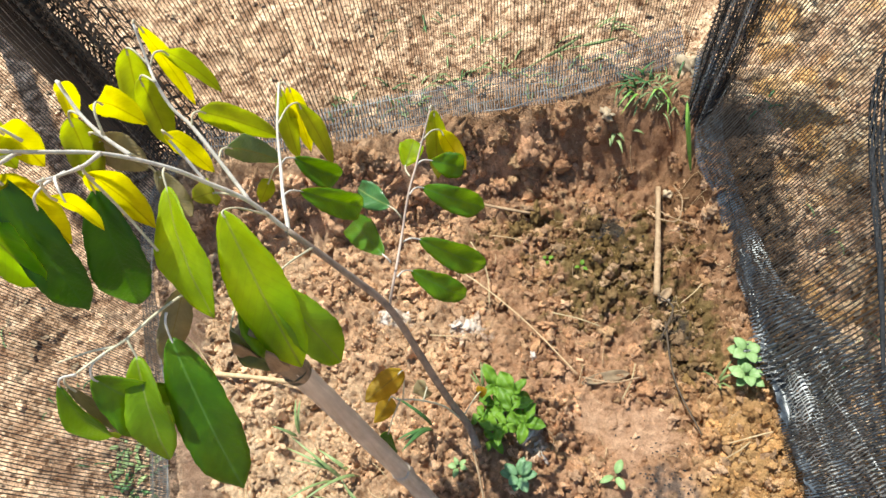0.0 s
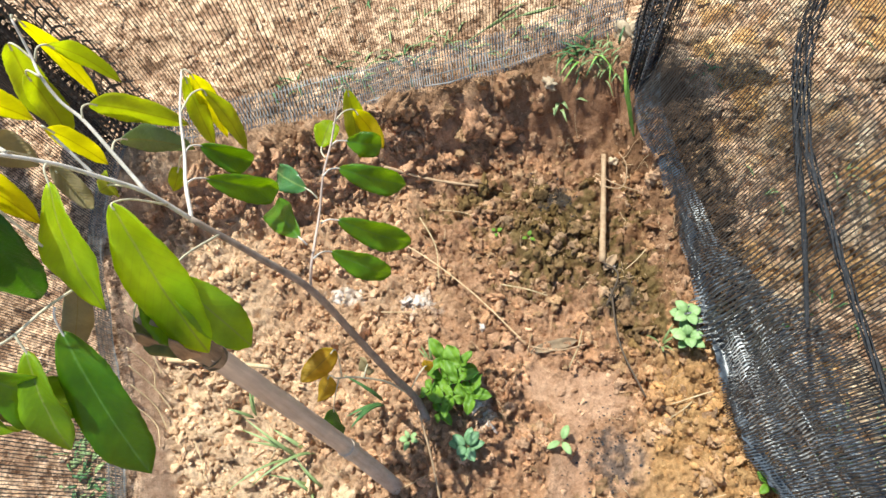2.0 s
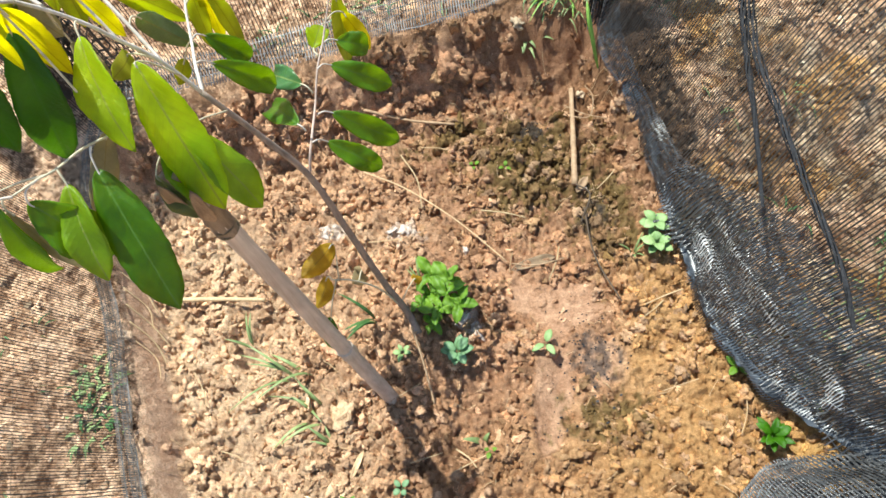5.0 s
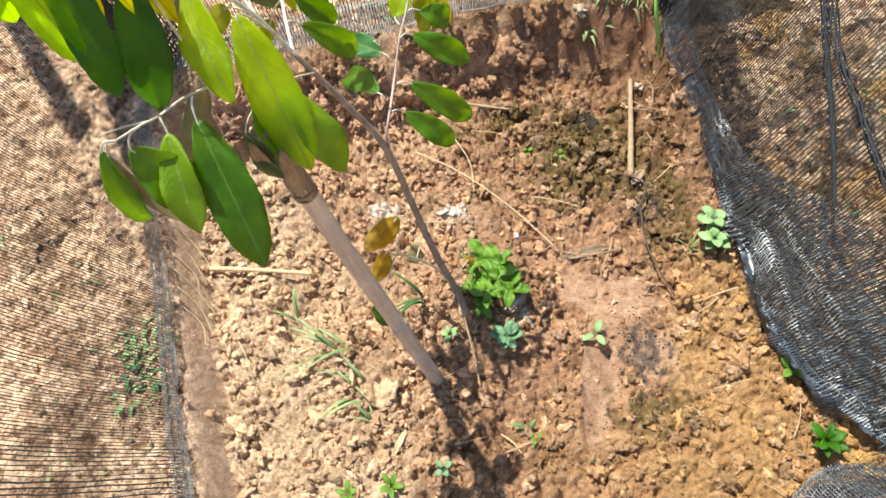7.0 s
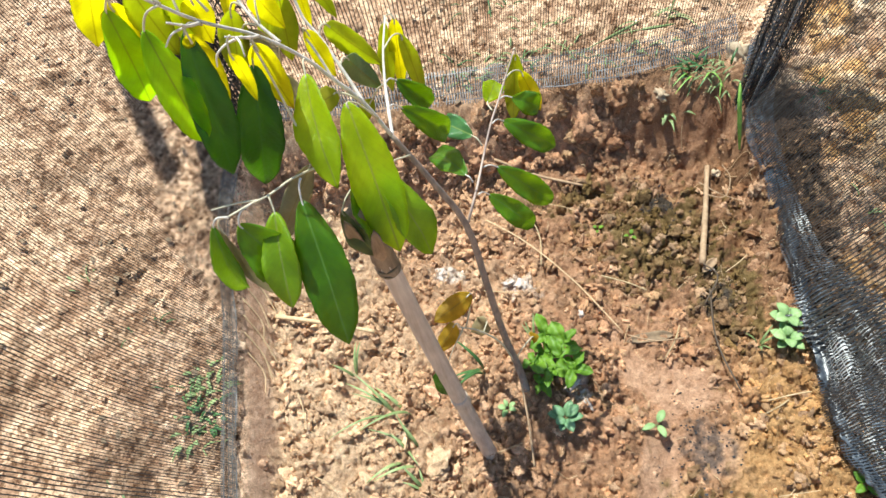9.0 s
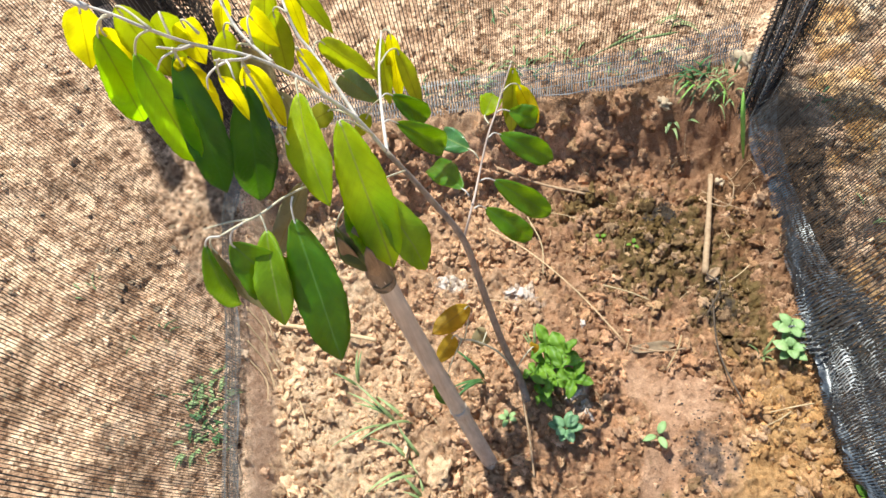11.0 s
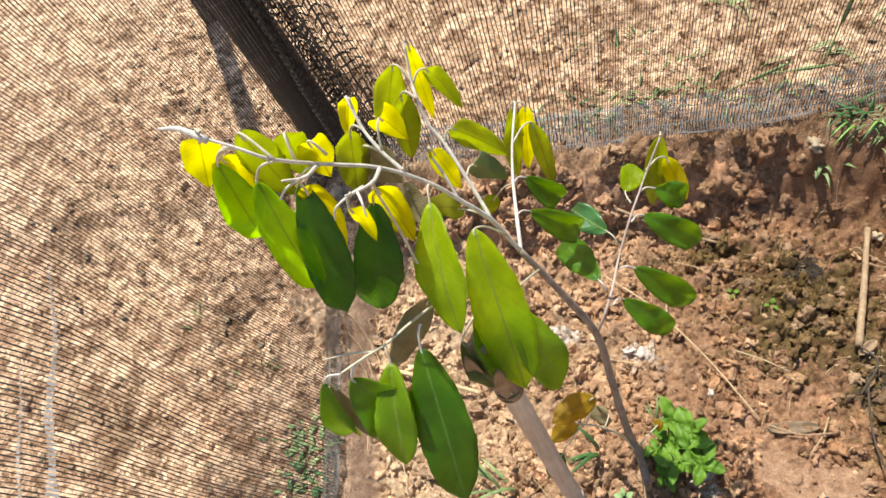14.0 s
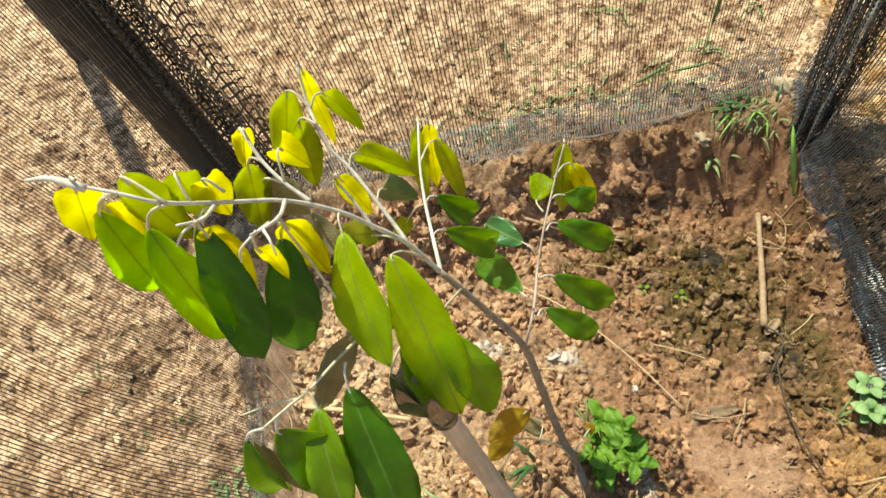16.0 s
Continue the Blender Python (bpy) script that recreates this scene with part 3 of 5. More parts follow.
# ---- shade nets ----
def net_surface(bottom, top, folds, ripple, seed, lift=0.0, billow=0.0):
    """A hanging sheet between two curves: u along, v up. folds deepens pleats near the foot."""
    bl, tl = spline(bottom, 160), spline(top, 160)

    def at(u, v):
        i = min(158.999, max(0, u * 159))
        k = int(i)
        b, t = bl[k].lerp(bl[k + 1], i - k), tl[k].lerp(tl[k + 1], i - k)
        along = (bl[k + 1] - bl[k]).normalized()
        out = Vector((along.y, -along.x, 0)).normalized()
        p = b.lerp(t, v)
        foot = math.exp(-(v / 0.16) ** 2)
        q = Vector((b.x * 3 + seed, b.y * 3, v * 2.2))
        p += out * (ripple * noise.noise(q * 1.3) * (0.3 + v) + folds * foot * noise.noise(Vector((b.x * 14 + seed, b.y * 14, v * 5))))
        p += Vector((0, 0, folds * 0.6 * foot * noise.noise(Vector((b.x * 11, b.y * 11 + seed, 4)))))
        p.z += lift
        p += Vector((0.3, 0, 1)) * (billow * math.sin(v * 8.0 + b.y * 16) * math.sin(math.pi * min(1, v)))
        return p
    return at, sum((bl[i + 1] - bl[i]).length for i in range(159))


def strands(name, at, length, height, pitch, width, rows, weft, weft_width, v0=0.0, v1=1.0):
    """The threads of a knitted net as thin strips: upright ones at the pitch, and finer cross threads."""
    verts, faces = [], []
    n = max(2, int(length / pitch))
    vs = [v0 + (v1 - v0) * (i / rows) ** 1.35 for i in range(rows + 1)]
    for a in range(n):
        u = (a + 0.5) / n
        o = len(verts)
        du = width / length / 2 * (0.75 + 0.5 * ((a * 7919) % 13) / 12)
        for v in vs:
            wob = 0.10 / n * math.sin(v * 60 + a * 1.7)
            verts += [at(u - du + wob, v), at(u + du + wob, v)]
        faces += [(o + 2 * i, o + 2 * i + 1, o + 2 * i + 3, o + 2 * i + 2) for i in range(rows)]
    m = max(1, int(height * (v1 - v0) / weft))
    cols = max(24, int(length / 0.02))
    for b in range(m):
        v = v0 + (v1 - v0) * (b + 0.5) / m
        o = len(verts)
        dv = weft_width / height / 2
        for c in range(cols + 1):
            u = c / cols
            verts += [at(u, v - dv), at(u, v + dv)]
        faces += [(o + 2 * i, o + 2 * i + 1, o + 2 * i + 3, o + 2 * i + 2) for i in range(cols)]
    return bm_mesh(name, verts, faces)


LB = [(-0.25, -0.62, 0.062), (-0.380, -0.18, 0.064), (-0.424, -0.01, 0.068), (-0.468, 0.17, 0.074), (-0.505, 0.31, 0.095), (-0.530, 0.48, 0.125), (-0.52, 0.665, 0.14)]
LT = [(-0.78, -0.75, 0.76), (-0.85, -0.30, 0.78), (-0.86, -0.03, 0.80), (-0.85, 0.2, 0.82), (-0.82, 0.42, 0.84), (-0.79, 0.62, 0.86), (-0.72, 0.80, 0.88)]
net_left = thing("shade_net", (-0.45, 0.1, 0.08), "black knitted shade net hung along the planting hole's pale wall", "net", "shade nets round the hole")
left_at, left_len = net_surface(LB, LT, 0.006, 0.05, 2.0)
part("netting", strands("netting", left_at, left_len, 0.82, 0.0064, 0.0017, 36, 0.045, 0.0004), STRAND, net_left)
hem_at, hem_len = net_surface([Vector(p) + Vector((0.006, 0, -0.004)) for p in LB], [Vector(p) + Vector((-0.010, 0, 0.026)) for p in LB], 0.007, 0.004, 5.0)
part("hem", strands("hem", hem_at, hem_len, 0.028, 0.0036, 0.0019, 8, 0.0048, 0.0013), DUSTY, net_left, "dense dark folded hem")



def crease(at, length, pitch, v_at, u0, u1, half, seed):
    """Crease light painted along the net: a short pale patch on each thread that crosses it."""
    verts, faces = [], []
    n = int(length / pitch)
    for a in range(int(u0 * n), int(u1 * n)):
        u = (a + 0.5) / n
        v = v_at(u) + 0.008 * noise.noise(Vector((u * 14, seed, 0)))
        h = half * (0.5 + 0.7 * abs(noise.noise(Vector((u * 30, seed, 4))))) * (1.2 - (u - u0) / (u1 - u0))
        d = 0.30 / n
        o = len(verts)
        verts += [at(u - d, v - h), at(u + d, v - h), at(u + d, v + h), at(u - d, v + h)]
        faces.append((o, o + 1, o + 2, o + 3))
    me = bm_mesh("crease", verts, faces)
    me.transform(Matrix.Translation((0.004, 0, 0.002)))
    return me


# light caught by three creases, painted on as pale patches
for k, (off, half) in enumerate(((0.0, 0.014), (0.042, 0.006), (0.068, 0.005))):
    part("crease", crease(left_at, left_len, 0.0064, lambda u, off=off: 0.353 + 0.6 * u + off, 0.08, 0.46 - 0.10 * k, half, 3.0 + k), CREASE_LIGHT, net_left, "crease with painted pale light")

BB = [(-0.52, 0.675, 0.135), (-0.30, 0.672, 0.132), (-0.06, 0.692, 0.132), (0.10, 0.71, 0.135), (0.30, 0.735, 0.138), (0.49, 0.785, 0.14)]
BT = [(-0.72, 0.82, 0.88), (-0.40, 0.86, 0.86), (-0.05, 0.88, 0.86), (0.15, 0.89, 0.86), (0.40, 0.90, 0.87), (0.64, 0.90, 0.88)]
net_back = thing("shade_net", (0, 0.7, 0.13), "black knitted shade net standing on top of the earth bank", "net", "shade nets round the hole")
back_at, back_len = net_surface(BB, BT, 0.010, 0.03, 8.0)
part("netting", strands("netting", back_at, back_len, 0.76, 0.0056, 0.0012, 30, 0.030, 0.0004), STRAND, net_back)
hem_at, hem_len = net_surface([Vector(p) + Vector((0, -0.012, -0.004)) for p in BB], [Vector(p) + Vector((0, 0.055, 0.030)) for p in BB], 0.013, 0.008, 3.0)
part("hem", strands("hem", hem_at, hem_len, 0.07, 0.0054, 0.0016, 8, 0.012, 0.0014), HEM, net_back, "flared hem lying on the earth")

RB = [(0.515, 0.775, 0.145), (0.478, 0.60, 0.135), (0.500, 0.505, 0.090), (0.524, 0.41, 0.030), (0.522, 0.29, 0.028), (0.528, 0.12, 0.022), (0.534, 0.03, 0.018), (0.575, -0.075, 0.012), (0.655, -0.176, 0.012), (0.80, -0.30, 0.012)]
RT = [(0.66, 0.84, 0.88), (0.80, 0.66, 0.87), (0.84, 0.52, 0.86), (0.86, 0.42, 0.86), (0.87, 0.30, 0.85), (0.88, 0.14, 0.85), (0.89, 0.02, 0.85), (0.92, -0.12, 0.84), (0.97, -0.26, 0.83), (1.06, -0.42, 0.82)]
net_right = thing("shade_net", (0.55, 0.2, 0.03), "black knitted shade net with slack folds bunched on the earth", "net", "shade nets round the hole")
right_at, right_len = net_surface(RB, RT, 0.016, 0.04, 13.0)
part("netting", strands("netting", right_at, right_len, 0.86, 0.0060, 0.0022, 44, 0.018, 0.0007), STRAND, net_right)
slack_t = [(0.555, 0.785, 0.24), (0.508, 0.605, 0.175), (0.520, 0.507, 0.118), (0.546, 0.414, 0.065), (0.562, 0.29, 0.082), (0.640, 0.12, 0.17), (0.69, 0.02, 0.19), (0.75, -0.1, 0.19), (0.84, -0.22, 0.18), (0.98, -0.36, 0.16)]
s_at, s_len = net_surface([Vector(p) + Vector((-0.004, 0, -0.002)) for p in RB], [Vector(p) for p in slack_t], 0.022, 0.020, 21.0)
part("slack_fold", strands("slack_fold", s_at, s_len, 0.10, 0.0052, 0.0020, 24, 0.009, 0.0007), BLUESHEEN, net_right, "blue-grey doubled lower edge of the net, sheen in its colour")


for off, seed in ((0.012, 47.0),):
    s_at, s_len = net_surface([Vector(p) + Vector((off - 0.006, 0, off)) for p in RB[4:]], [Vector(p) + Vector((off, 0, off)) for p in slack_t[4:]], 0.075, 0.055, seed, 0.0, 0.030)
    part("slack_fold", strands("slack_fold", s_at, s_len, 0.20, 0.0078, 0.0018, 36, 0.016, 0.0006), SLACK, net_right, "dense slack net fold")


# a pillow of slack net swelling over the edge
PB = [(0.532, 0.20, 0.030), (0.538, 0.07, 0.024), (0.572, -0.06, 0.020), (0.640, -0.155, 0.020), (0.72, -0.23, 0.020)]
PT = [(0.600, 0.22, 0.100), (0.645, 0.10, 0.100), (0.690, -0.03, 0.085), (0.760, -0.13, 0.070), (0.85, -0.21, 0.050)]
p_at, p_len = net_surface(PB, PT, 0.012, 0.020, 71.0)


def pillow_at(u, v):
    p = p_at(u, v)
    swell = math.sin(math.pi * min(1, max(0, v))) * math.sin(math.pi * min(1, max(0, u))) ** 0.5
    fold = 0.5 + 0.5 * math.sin(5 * u + 12 * v + 4.5 * noise.noise(Vector((u * 4.5, v * 2.5, 1))))
    pinch = math.exp(-((u - 0.52 - 0.15 * (v - 0.5)) / 0.07) ** 2) * sstep(v, 0.25, 0.6)
    wrinkle = noise.noise(Vector((u * 26, v * 7, 5))) + 0.5 * noise.noise(Vector((u * 60, v * 16, 8)))
    return p + Vector((-0.014, 0, 0.066)) * (swell * (0.40 + 0.80 * fold) * (1 - 0.8 * pinch)) + Vector((-0.3, 0.1, 1)) * (0.0095 * wrinkle)


part("slack_fold", strands("slack_fold", pillow_at, p_len, 0.12, 0.0048, 0.0020, 44, 0.0070, 0.0008), PAINTED_GLINT, net_right, "swollen glossy net fold with painted glints")


def rolled(path, r, n_len, seed):
    """The net's lower edge rolled up: threads wound round a soft roll along the path."""
    c = spline(path, 120)
    verts, faces = [], []
    turns, per = n_len, 10
    for i in range(turns):
        o = len(verts)
        for k in range(per + 1):
            q = 2 * math.pi * k / per
            s = min(118.99, (i + 0.7 * k / per) / turns * 119)
            p = c[int(s)].lerp(c[int(s) + 1], s - int(s))
            d = (c[int(s) + 1] - c[int(s)]).normalized()
            e = Vector((d.y, -d.x, 0)).normalized()
            rr = r * (0.75 + 0.8 * noise.noise(Vector((s * 0.12, seed, 0))) + 0.5 * noise.noise(Vector((s * 0.5, 1.5 * math.cos(q), seed + math.sin(q)))))
            m = p + e * (rr * math.cos(q)) + Vector((0, 0, 0.7 * rr * math.sin(q) + rr * 0.4))
            verts += [m - d * 0.0010, m + d * 0.0010]
        faces += [(o + 2 * k, o + 2 * k + 1, o + 2 * k + 3, o + 2 * k + 2) for k in range(per)]
    return bm_mesh("rolled_edge", verts, faces)


part("rolled_edge", rolled([Vector(p) + Vector((0.010, 0, 0.002)) for p in RB[3:]], 0.011, 380, 3.0), BLUESHEEN, net_right, "rolled dark lower edge")


# ---- posts ----
def wrapped(foot, head, r, seed):
    """A loose sleeve of net round a post: u round it, v up."""
    foot, head = Vector(foot), Vector(head)
    d = (head - foot).normalized()
    e = d.orthogonal().normalized()
    f = d.cross(e)

    def at(u, v):
        a = 2 * math.pi * u + 0.5 * v
        rr = r * (1.0 + 0.10 * noise.noise(Vector((2 * math.cos(a), 2 * math.sin(a), v * 6 + seed))) + 0.05)
        return foot.lerp(head, v) + e * (rr * math.cos(a)) + f * (rr * math.sin(a))
    return at


def post(foot, head, r, label, seed):
    p = thing("corner_post", foot, label, "post", "corner posts of the net")
    part("net_wrap", strands("net_wrap", wrapped(foot, head, r * 1.08, seed), 2 * math.pi * r, (Vector(head) - Vector(foot)).length, 0.0062, 0.0012, 36, 0.05, 0.0010, 0.30, 1.0), DUSTY, p, "dusty black net wrapped round the post")
    part("pole", tube("pole", [foot, Vector(foot).lerp(Vector(head), 0.35) + Vector((0.006, 0.004, 0)), Vector(foot).lerp(Vector(head), 0.7), head], r, r * 0.9, 30, 16, rough=0.10, seed=seed), POLE, p)
    return p


post((-0.634, 0.745, 0.06), (-0.743, 0.76, 0.95), 0.047, "thick dark wooden corner post behind black netting", 4)


# unseen pole, inferred from the shadow band outside and added to cast it
outer = thing("net_pole", (-1.13, 1.20, 0.08), "slim dark wooden pole standing outside the net", "post")
part("pole", tube("pole", [(-1.13, 1.20, 0.06), (-1.135, 1.205, 1.0), (-1.13, 1.20, 2.10)], 0.026, 0.024, 24, 10, rough=0.12, seed=6), POLE, outer)


def bunch(name, foot, head, width, facing, label, seed, layers, pitch, taper=(0.55, 1.0), scallop=0.007, weft=(0.0125, 0.0058), finish=SCALLOP):
    """Net gathered in upright folds beside a post."""
    foot, head, facing = Vector(foot), Vector(head), Vector(facing).normalized()
    owner = thing(name, foot, label, "net", "gathered netting at the posts")
    for k in range(layers):
        w = width * (1 - 0.12 * k)

        def at(u, v, k=k, w=w):
            c = foot.lerp(head, v + scallop * math.sin(u * 20 + seed + 5 * noise.noise(Vector((u * 2, v * 9, seed)))) * (1 if k == layers - 1 else 0))
            wide = w * (taper[0] + (taper[1] - taper[0]) * v) * (1 + 0.15 * noise.noise(Vector((v * 4, seed, k))))
            q = facing.cross(head - foot).normalized()
            return c + q * ((u - 0.5) * wide) + facing * (0.016 * math.sin(u * 17 + seed + k * 2 + 2 * v) + 0.009 * k + 0.012 * noise.noise(Vector((u * 3, v * 5, seed + k))))
        top = k == layers - 1
        part("fold", strands("fold", at, w, (head - foot).length, pitch * (1.5 if top else 1), 0.0024, 40, weft[0] if top else 0.011, weft[1] if top else 0.0022), finish if top else STRAND, owner)
    return owner


bunch("net_bunch", (-0.525, 0.690, 0.11), (-0.655, 0.75, 0.90), 0.11, (0.5, -0.8, 0.2), "black netting gathered in dense folds beside the dark post", 3.0, 2, 0.0064, (1.0, 0.5))
bunch("net_bunch", (0.482, 0.625, 0.125), (0.60, 0.77, 0.52), 0.105, (-0.5, -0.8, 0.2), "black netting gathered in dense folds at the corner of the bank", 6.0, 2, 0.0042, (0.55, 1.0), 0.004, (0.0075, 0.0024), HEM)
bunch("net_bunch", (-0.475, 0.70, 0.12), (-0.60, 0.78, 0.90), 0.10, (0.3, -0.9, 0.2), "coarse folded black netting beside the dark post", 12.0, 1, 0.0052, (1.0, 0.8), 0.011, (0.019, 0.0046))
# two seams of the slack net
def cord(pts, r, wide=0.0015, ends=0.75):
    """A pleat of net twisted into a cord: strands wound round its line."""
    c = spline(pts, 90)
    verts, faces = [], []
    for k in range(7):
        o = len(verts)
        for i, p in enumerate(c):
            d = (c[min(i + 1, 89)] - c[max(i - 1, 0)]).normalized()
            s = d.orthogonal().normalized()
            q = 2 * math.pi * k / 7 + i * 0.16 + 0.5 * noise.noise(Vector((i * 0.2, k, 0)))
            rr = r * (1.1 - ends * (i / 89) ** 2) * (0.6 + 0.5 * noise.noise(Vector((i * 0.15, k * 3, 2))) + 0.3)
            m = p + s * math.cos(q) * rr + d.cross(s) * math.sin(q) * rr
            w = d.cross(m - p).normalized() * wide
            verts += [m - w, m + w]
        faces += [(o + 2 * i, o + 2 * i + 1, o + 2 * i + 3, o + 2 * i + 2) for i in range(89)]
    return bm_mesh("seam_cord", verts, faces)


part("seam_cord", cord([(0.717, 0.60, 0.56), (0.678, 0.515, 0.425), (0.650, 0.462, 0.363), (0.635, 0.391, 0.327), (0.624, 0.321, 0.302), (0.611, 0.222, 0.272), (0.594, 0.109, 0.229)], 0.0062), CORD, net_right, "dark twisted seam cord")
part("seam_cord", cord([(0.732, 0.585, 0.575), (0.684, 0.50, 0.44), (0.655, 0.445, 0.376), (0.633, 0.334, 0.322), (0.627, 0.208, 0.311), (0.624, 0.086, 0.303), (0.622, -0.031, 0.298), (0.620, -0.10, 0.27)], 0.0075), CORD, net_right, "dark twisted seam cord")
NB = [(0.50, -0.235, 0.004), (0.55, -0.20, 0.012), (0.62, -0.196, 0.014), (0.75, -0.22, 0.012)]
NT = [(0.56, -0.42, 0.05), (0.62, -0.36, 0.09), (0.72, -0.34, 0.10), (0.88, -0.36, 0.09)]
net_near = thing("shade_net", (0.6, -0.25, 0.01), "black net end lying folded on the earth", "net", "shade nets round the hole")
near_at, near_len = net_surface(NB, NT, 0.02, 0.02, 17.0)
for k in range(2):
    part("netting", strands("netting", (lambda u, v, k=k: near_at(u, v) + Vector((0.004 * k, 0.006 * k, 0.008 * k))), near_len, 0.2, 0.0062, 0.0032, 14, 0.008, 0.0016), SLACK, net_near)
part("edge_tape", tube("edge_tape", [near_at(u, 0.0) + Vector((0, 0, 0.006)) for u in (0.08, 0.3, 0.5, 0.62)], 0.0020, 0.0018, 20, 6), DUSTY, net_near, "pale edge tape")


# ---- stake ----
stake = thing("wooden_stake", (0.002, -0.004, -0.02), "weathered pale wooden stake driven into the clay beside the sapling", "stake")
part("pole", tube("pole", [(0.004, -0.006, -0.05), (-0.026, 0.022, 0.135), (-0.050, 0.036, 0.36), (-0.066, 0.040, 0.60)], 0.0128, 0.0112, 40, 14, rough=0.08, seed=2), STAKE, stake)
part("node", tube("node", [(-0.0258, 0.0222, 0.148), (-0.0283, 0.0236, 0.158), (-0.0300, 0.0247, 0.168)], 0.0137, 0.0137, 7, 14, rough=0.10, seed=5), STAKE, stake, "raised ring of the stake")
part("sheath", tube("sheath", [(-0.0600, 0.0385, 0.505), (-0.0615, 0.039, 0.520), (-0.0640, 0.0395, 0.565), (-0.066, 0.040, 0.615)], 0.0130, 0.0115, 24, 14, rough=0.34, seed=7), SHEATH, stake, "dry brown split sheath")
for h in range(2):
    c = Vector((-0.0600, 0.0385, 0.508)).lerp(Vector((-0.0605, 0.0385, 0.514)), h)
    ring = [c + Vector((0.0126 * math.cos(q), 0.0126 * math.sin(q), 0.002 * math.sin(q + 2 * h))) for q in np.linspace(0, 6.5, 20)]
    part("tie", tube("tie", ring, 0.0013, 0.0012, 30, 5, rough=0.4, seed=h), TIE, stake, "brown fibre binding")
for h, (x, y, z, u, w) in enumerate(((-0.058, 0.027, 0.585, 0.008, 0.014), (-0.074, 0.032, 0.595, -0.003, 0.014))):
    flap = blade_mesh("bark_flap", (x, y, z - 0.045), (x + u, y - 0.010, z + 0.022), w, (0.3, -0.9, 0.2), 20, 0.004, 8, 4, 0.0015, 0.9, 0.3, h)
    flap.materials.append(SHEATH)
    part("bark_flap", flap, SHEATH, stake, "loose brown bark strip")

# ---- sapling ----
sapling = thing("tree_sapling", (0.055, 0.11, 0.03), "young fruit tree sapling with hanging green and golden leaves", "tree")


def branch(name, pts, r0, r1, mat, n=26, label="", rough=0.12, knob=0.0):
    return part(name, tube(name, pts, r0, r1, n, 10, knob, rough, seed=len(pts) * 1.3), mat, sapling, label)


branch("trunk", [(0.074, 0.062, -0.015), (0.062, 0.092, 0.03), (0.052, 0.116, 0.064), (0.036, 0.124, 0.17), (0.024, 0.128, 0.32), (0.014, 0.129, 0.453), (-0.014, 0.130, 0.54), (-0.044, 0.132, 0.615)], 0.0074, 0.0028, BARK, 60, "grey-brown slender trunk")
branch("leader", [(-0.044, 0.132, 0.615), (-0.062, 0.134, 0.660), (-0.080, 0.126, 0.700), (-0.095, 0.117, 0.734), (-0.118, 0.100, 0.774), (-0.143, 0.073, 0.812), (-0.152, 0.047, 0.848), (-0.167, 0.042, 0.866), (-0.190, 0.041, 0.880)], 0.0022, 0.0009, TWIG, 60, "pale scurfy arching shoot")
branch("bud", [(-0.180, 0.0405, 0.874), (-0.196, 0.043, 0.882), (-0.214, 0.046, 0.880)], 0.0026, 0.0010, TWIG, 10, "pale folded bud", 0.3)
branch("twig", [(-0.061, 0.134, 0.658), (-0.084, 0.163, 0.683), (-0.104, 0.187, 0.702), (-0.117, 0.197, 0.717), (-0.124, 0.209, 0.736), (-0.130, 0.224, 0.745), (-0.131, 0.239, 0.772)], 0.0019, 0.0010, TWIG, 34, "", 0.15)
branch("twig", [(-0.043, 0.131, 0.613), (-0.050, 0.166, 0.621), (-0.059, 0.207, 0.619), (-0.063, 0.246, 0.631), (-0.065, 0.295, 0.639)], 0.0021, 0.0010, TWIG, 30, "", 0.15)
branch("twig", [(0.014, 0.129, 0.453), (0.024, 0.141, 0.482), (0.031, 0.165, 0.494), (0.036, 0.200, 0.498), (0.046, 0.232, 0.520), (0.056, 0.265, 0.529), (0.064, 0.285, 0.542), (0.076, 0.311, 0.562)], 0.0017, 0.0009, SHOOT, 36, "slender side twig", 0.12)
branch("twig", [(-0.107, 0.110, 0.758), (-0.122, 0.118, 0.771), (-0.136, 0.130, 0.783), (-0.143, 0.140, 0.795), (-0.148, 0.147, 0.802)], 0.0016, 0.0011, TWIG, 24, "", 0.15)
branch("twig", [(-0.118, 0.100, 0.774), (-0.108, 0.071, 0.795), (-0.106, 0.050, 0.812), (-0.108, 0.036, 0.824)], 0.0017, 0.0007, TWIG, 18, "", 0.2)
branch("twig", [(-0.107, 0.056, 0.808), (-0.114, 0.044, 0.812), (-0.122, 0.038, 0.808), (-0.126, 0.036, 0.798)], 0.0012, 0.0006, TWIG, 14, "", 0.2)
branch("twig", [(-0.106, 0.046, 0.815), (-0.099, 0.036, 0.818), (-0.097, 0.030, 0.810)], 0.0011, 0.0005, TWIG, 12, "", 0.2)
branch("twig", [(-0.144, 0.072, 0.812), (-0.140, 0.050, 0.826), (-0.145, 0.036, 0.840)], 0.0015, 0.0007, TWIG, 16, "", 0.2)
branch("twig", [(-0.141, 0.053, 0.824), (-0.150, 0.042, 0.826), (-0.158, 0.038, 0.818)], 0.0011, 0.0006, TWIG, 12, "", 0.2)
branch("twig", [(-0.109, 0.068, 0.792), (-0.104, 0.064, 0.760), (-0.098, 0.056, 0.715), (-0.092, 0.046, 0.668)], 0.0010, 0.0010, PETIOLE, 26, "thin drooping pale twig", 0.15)
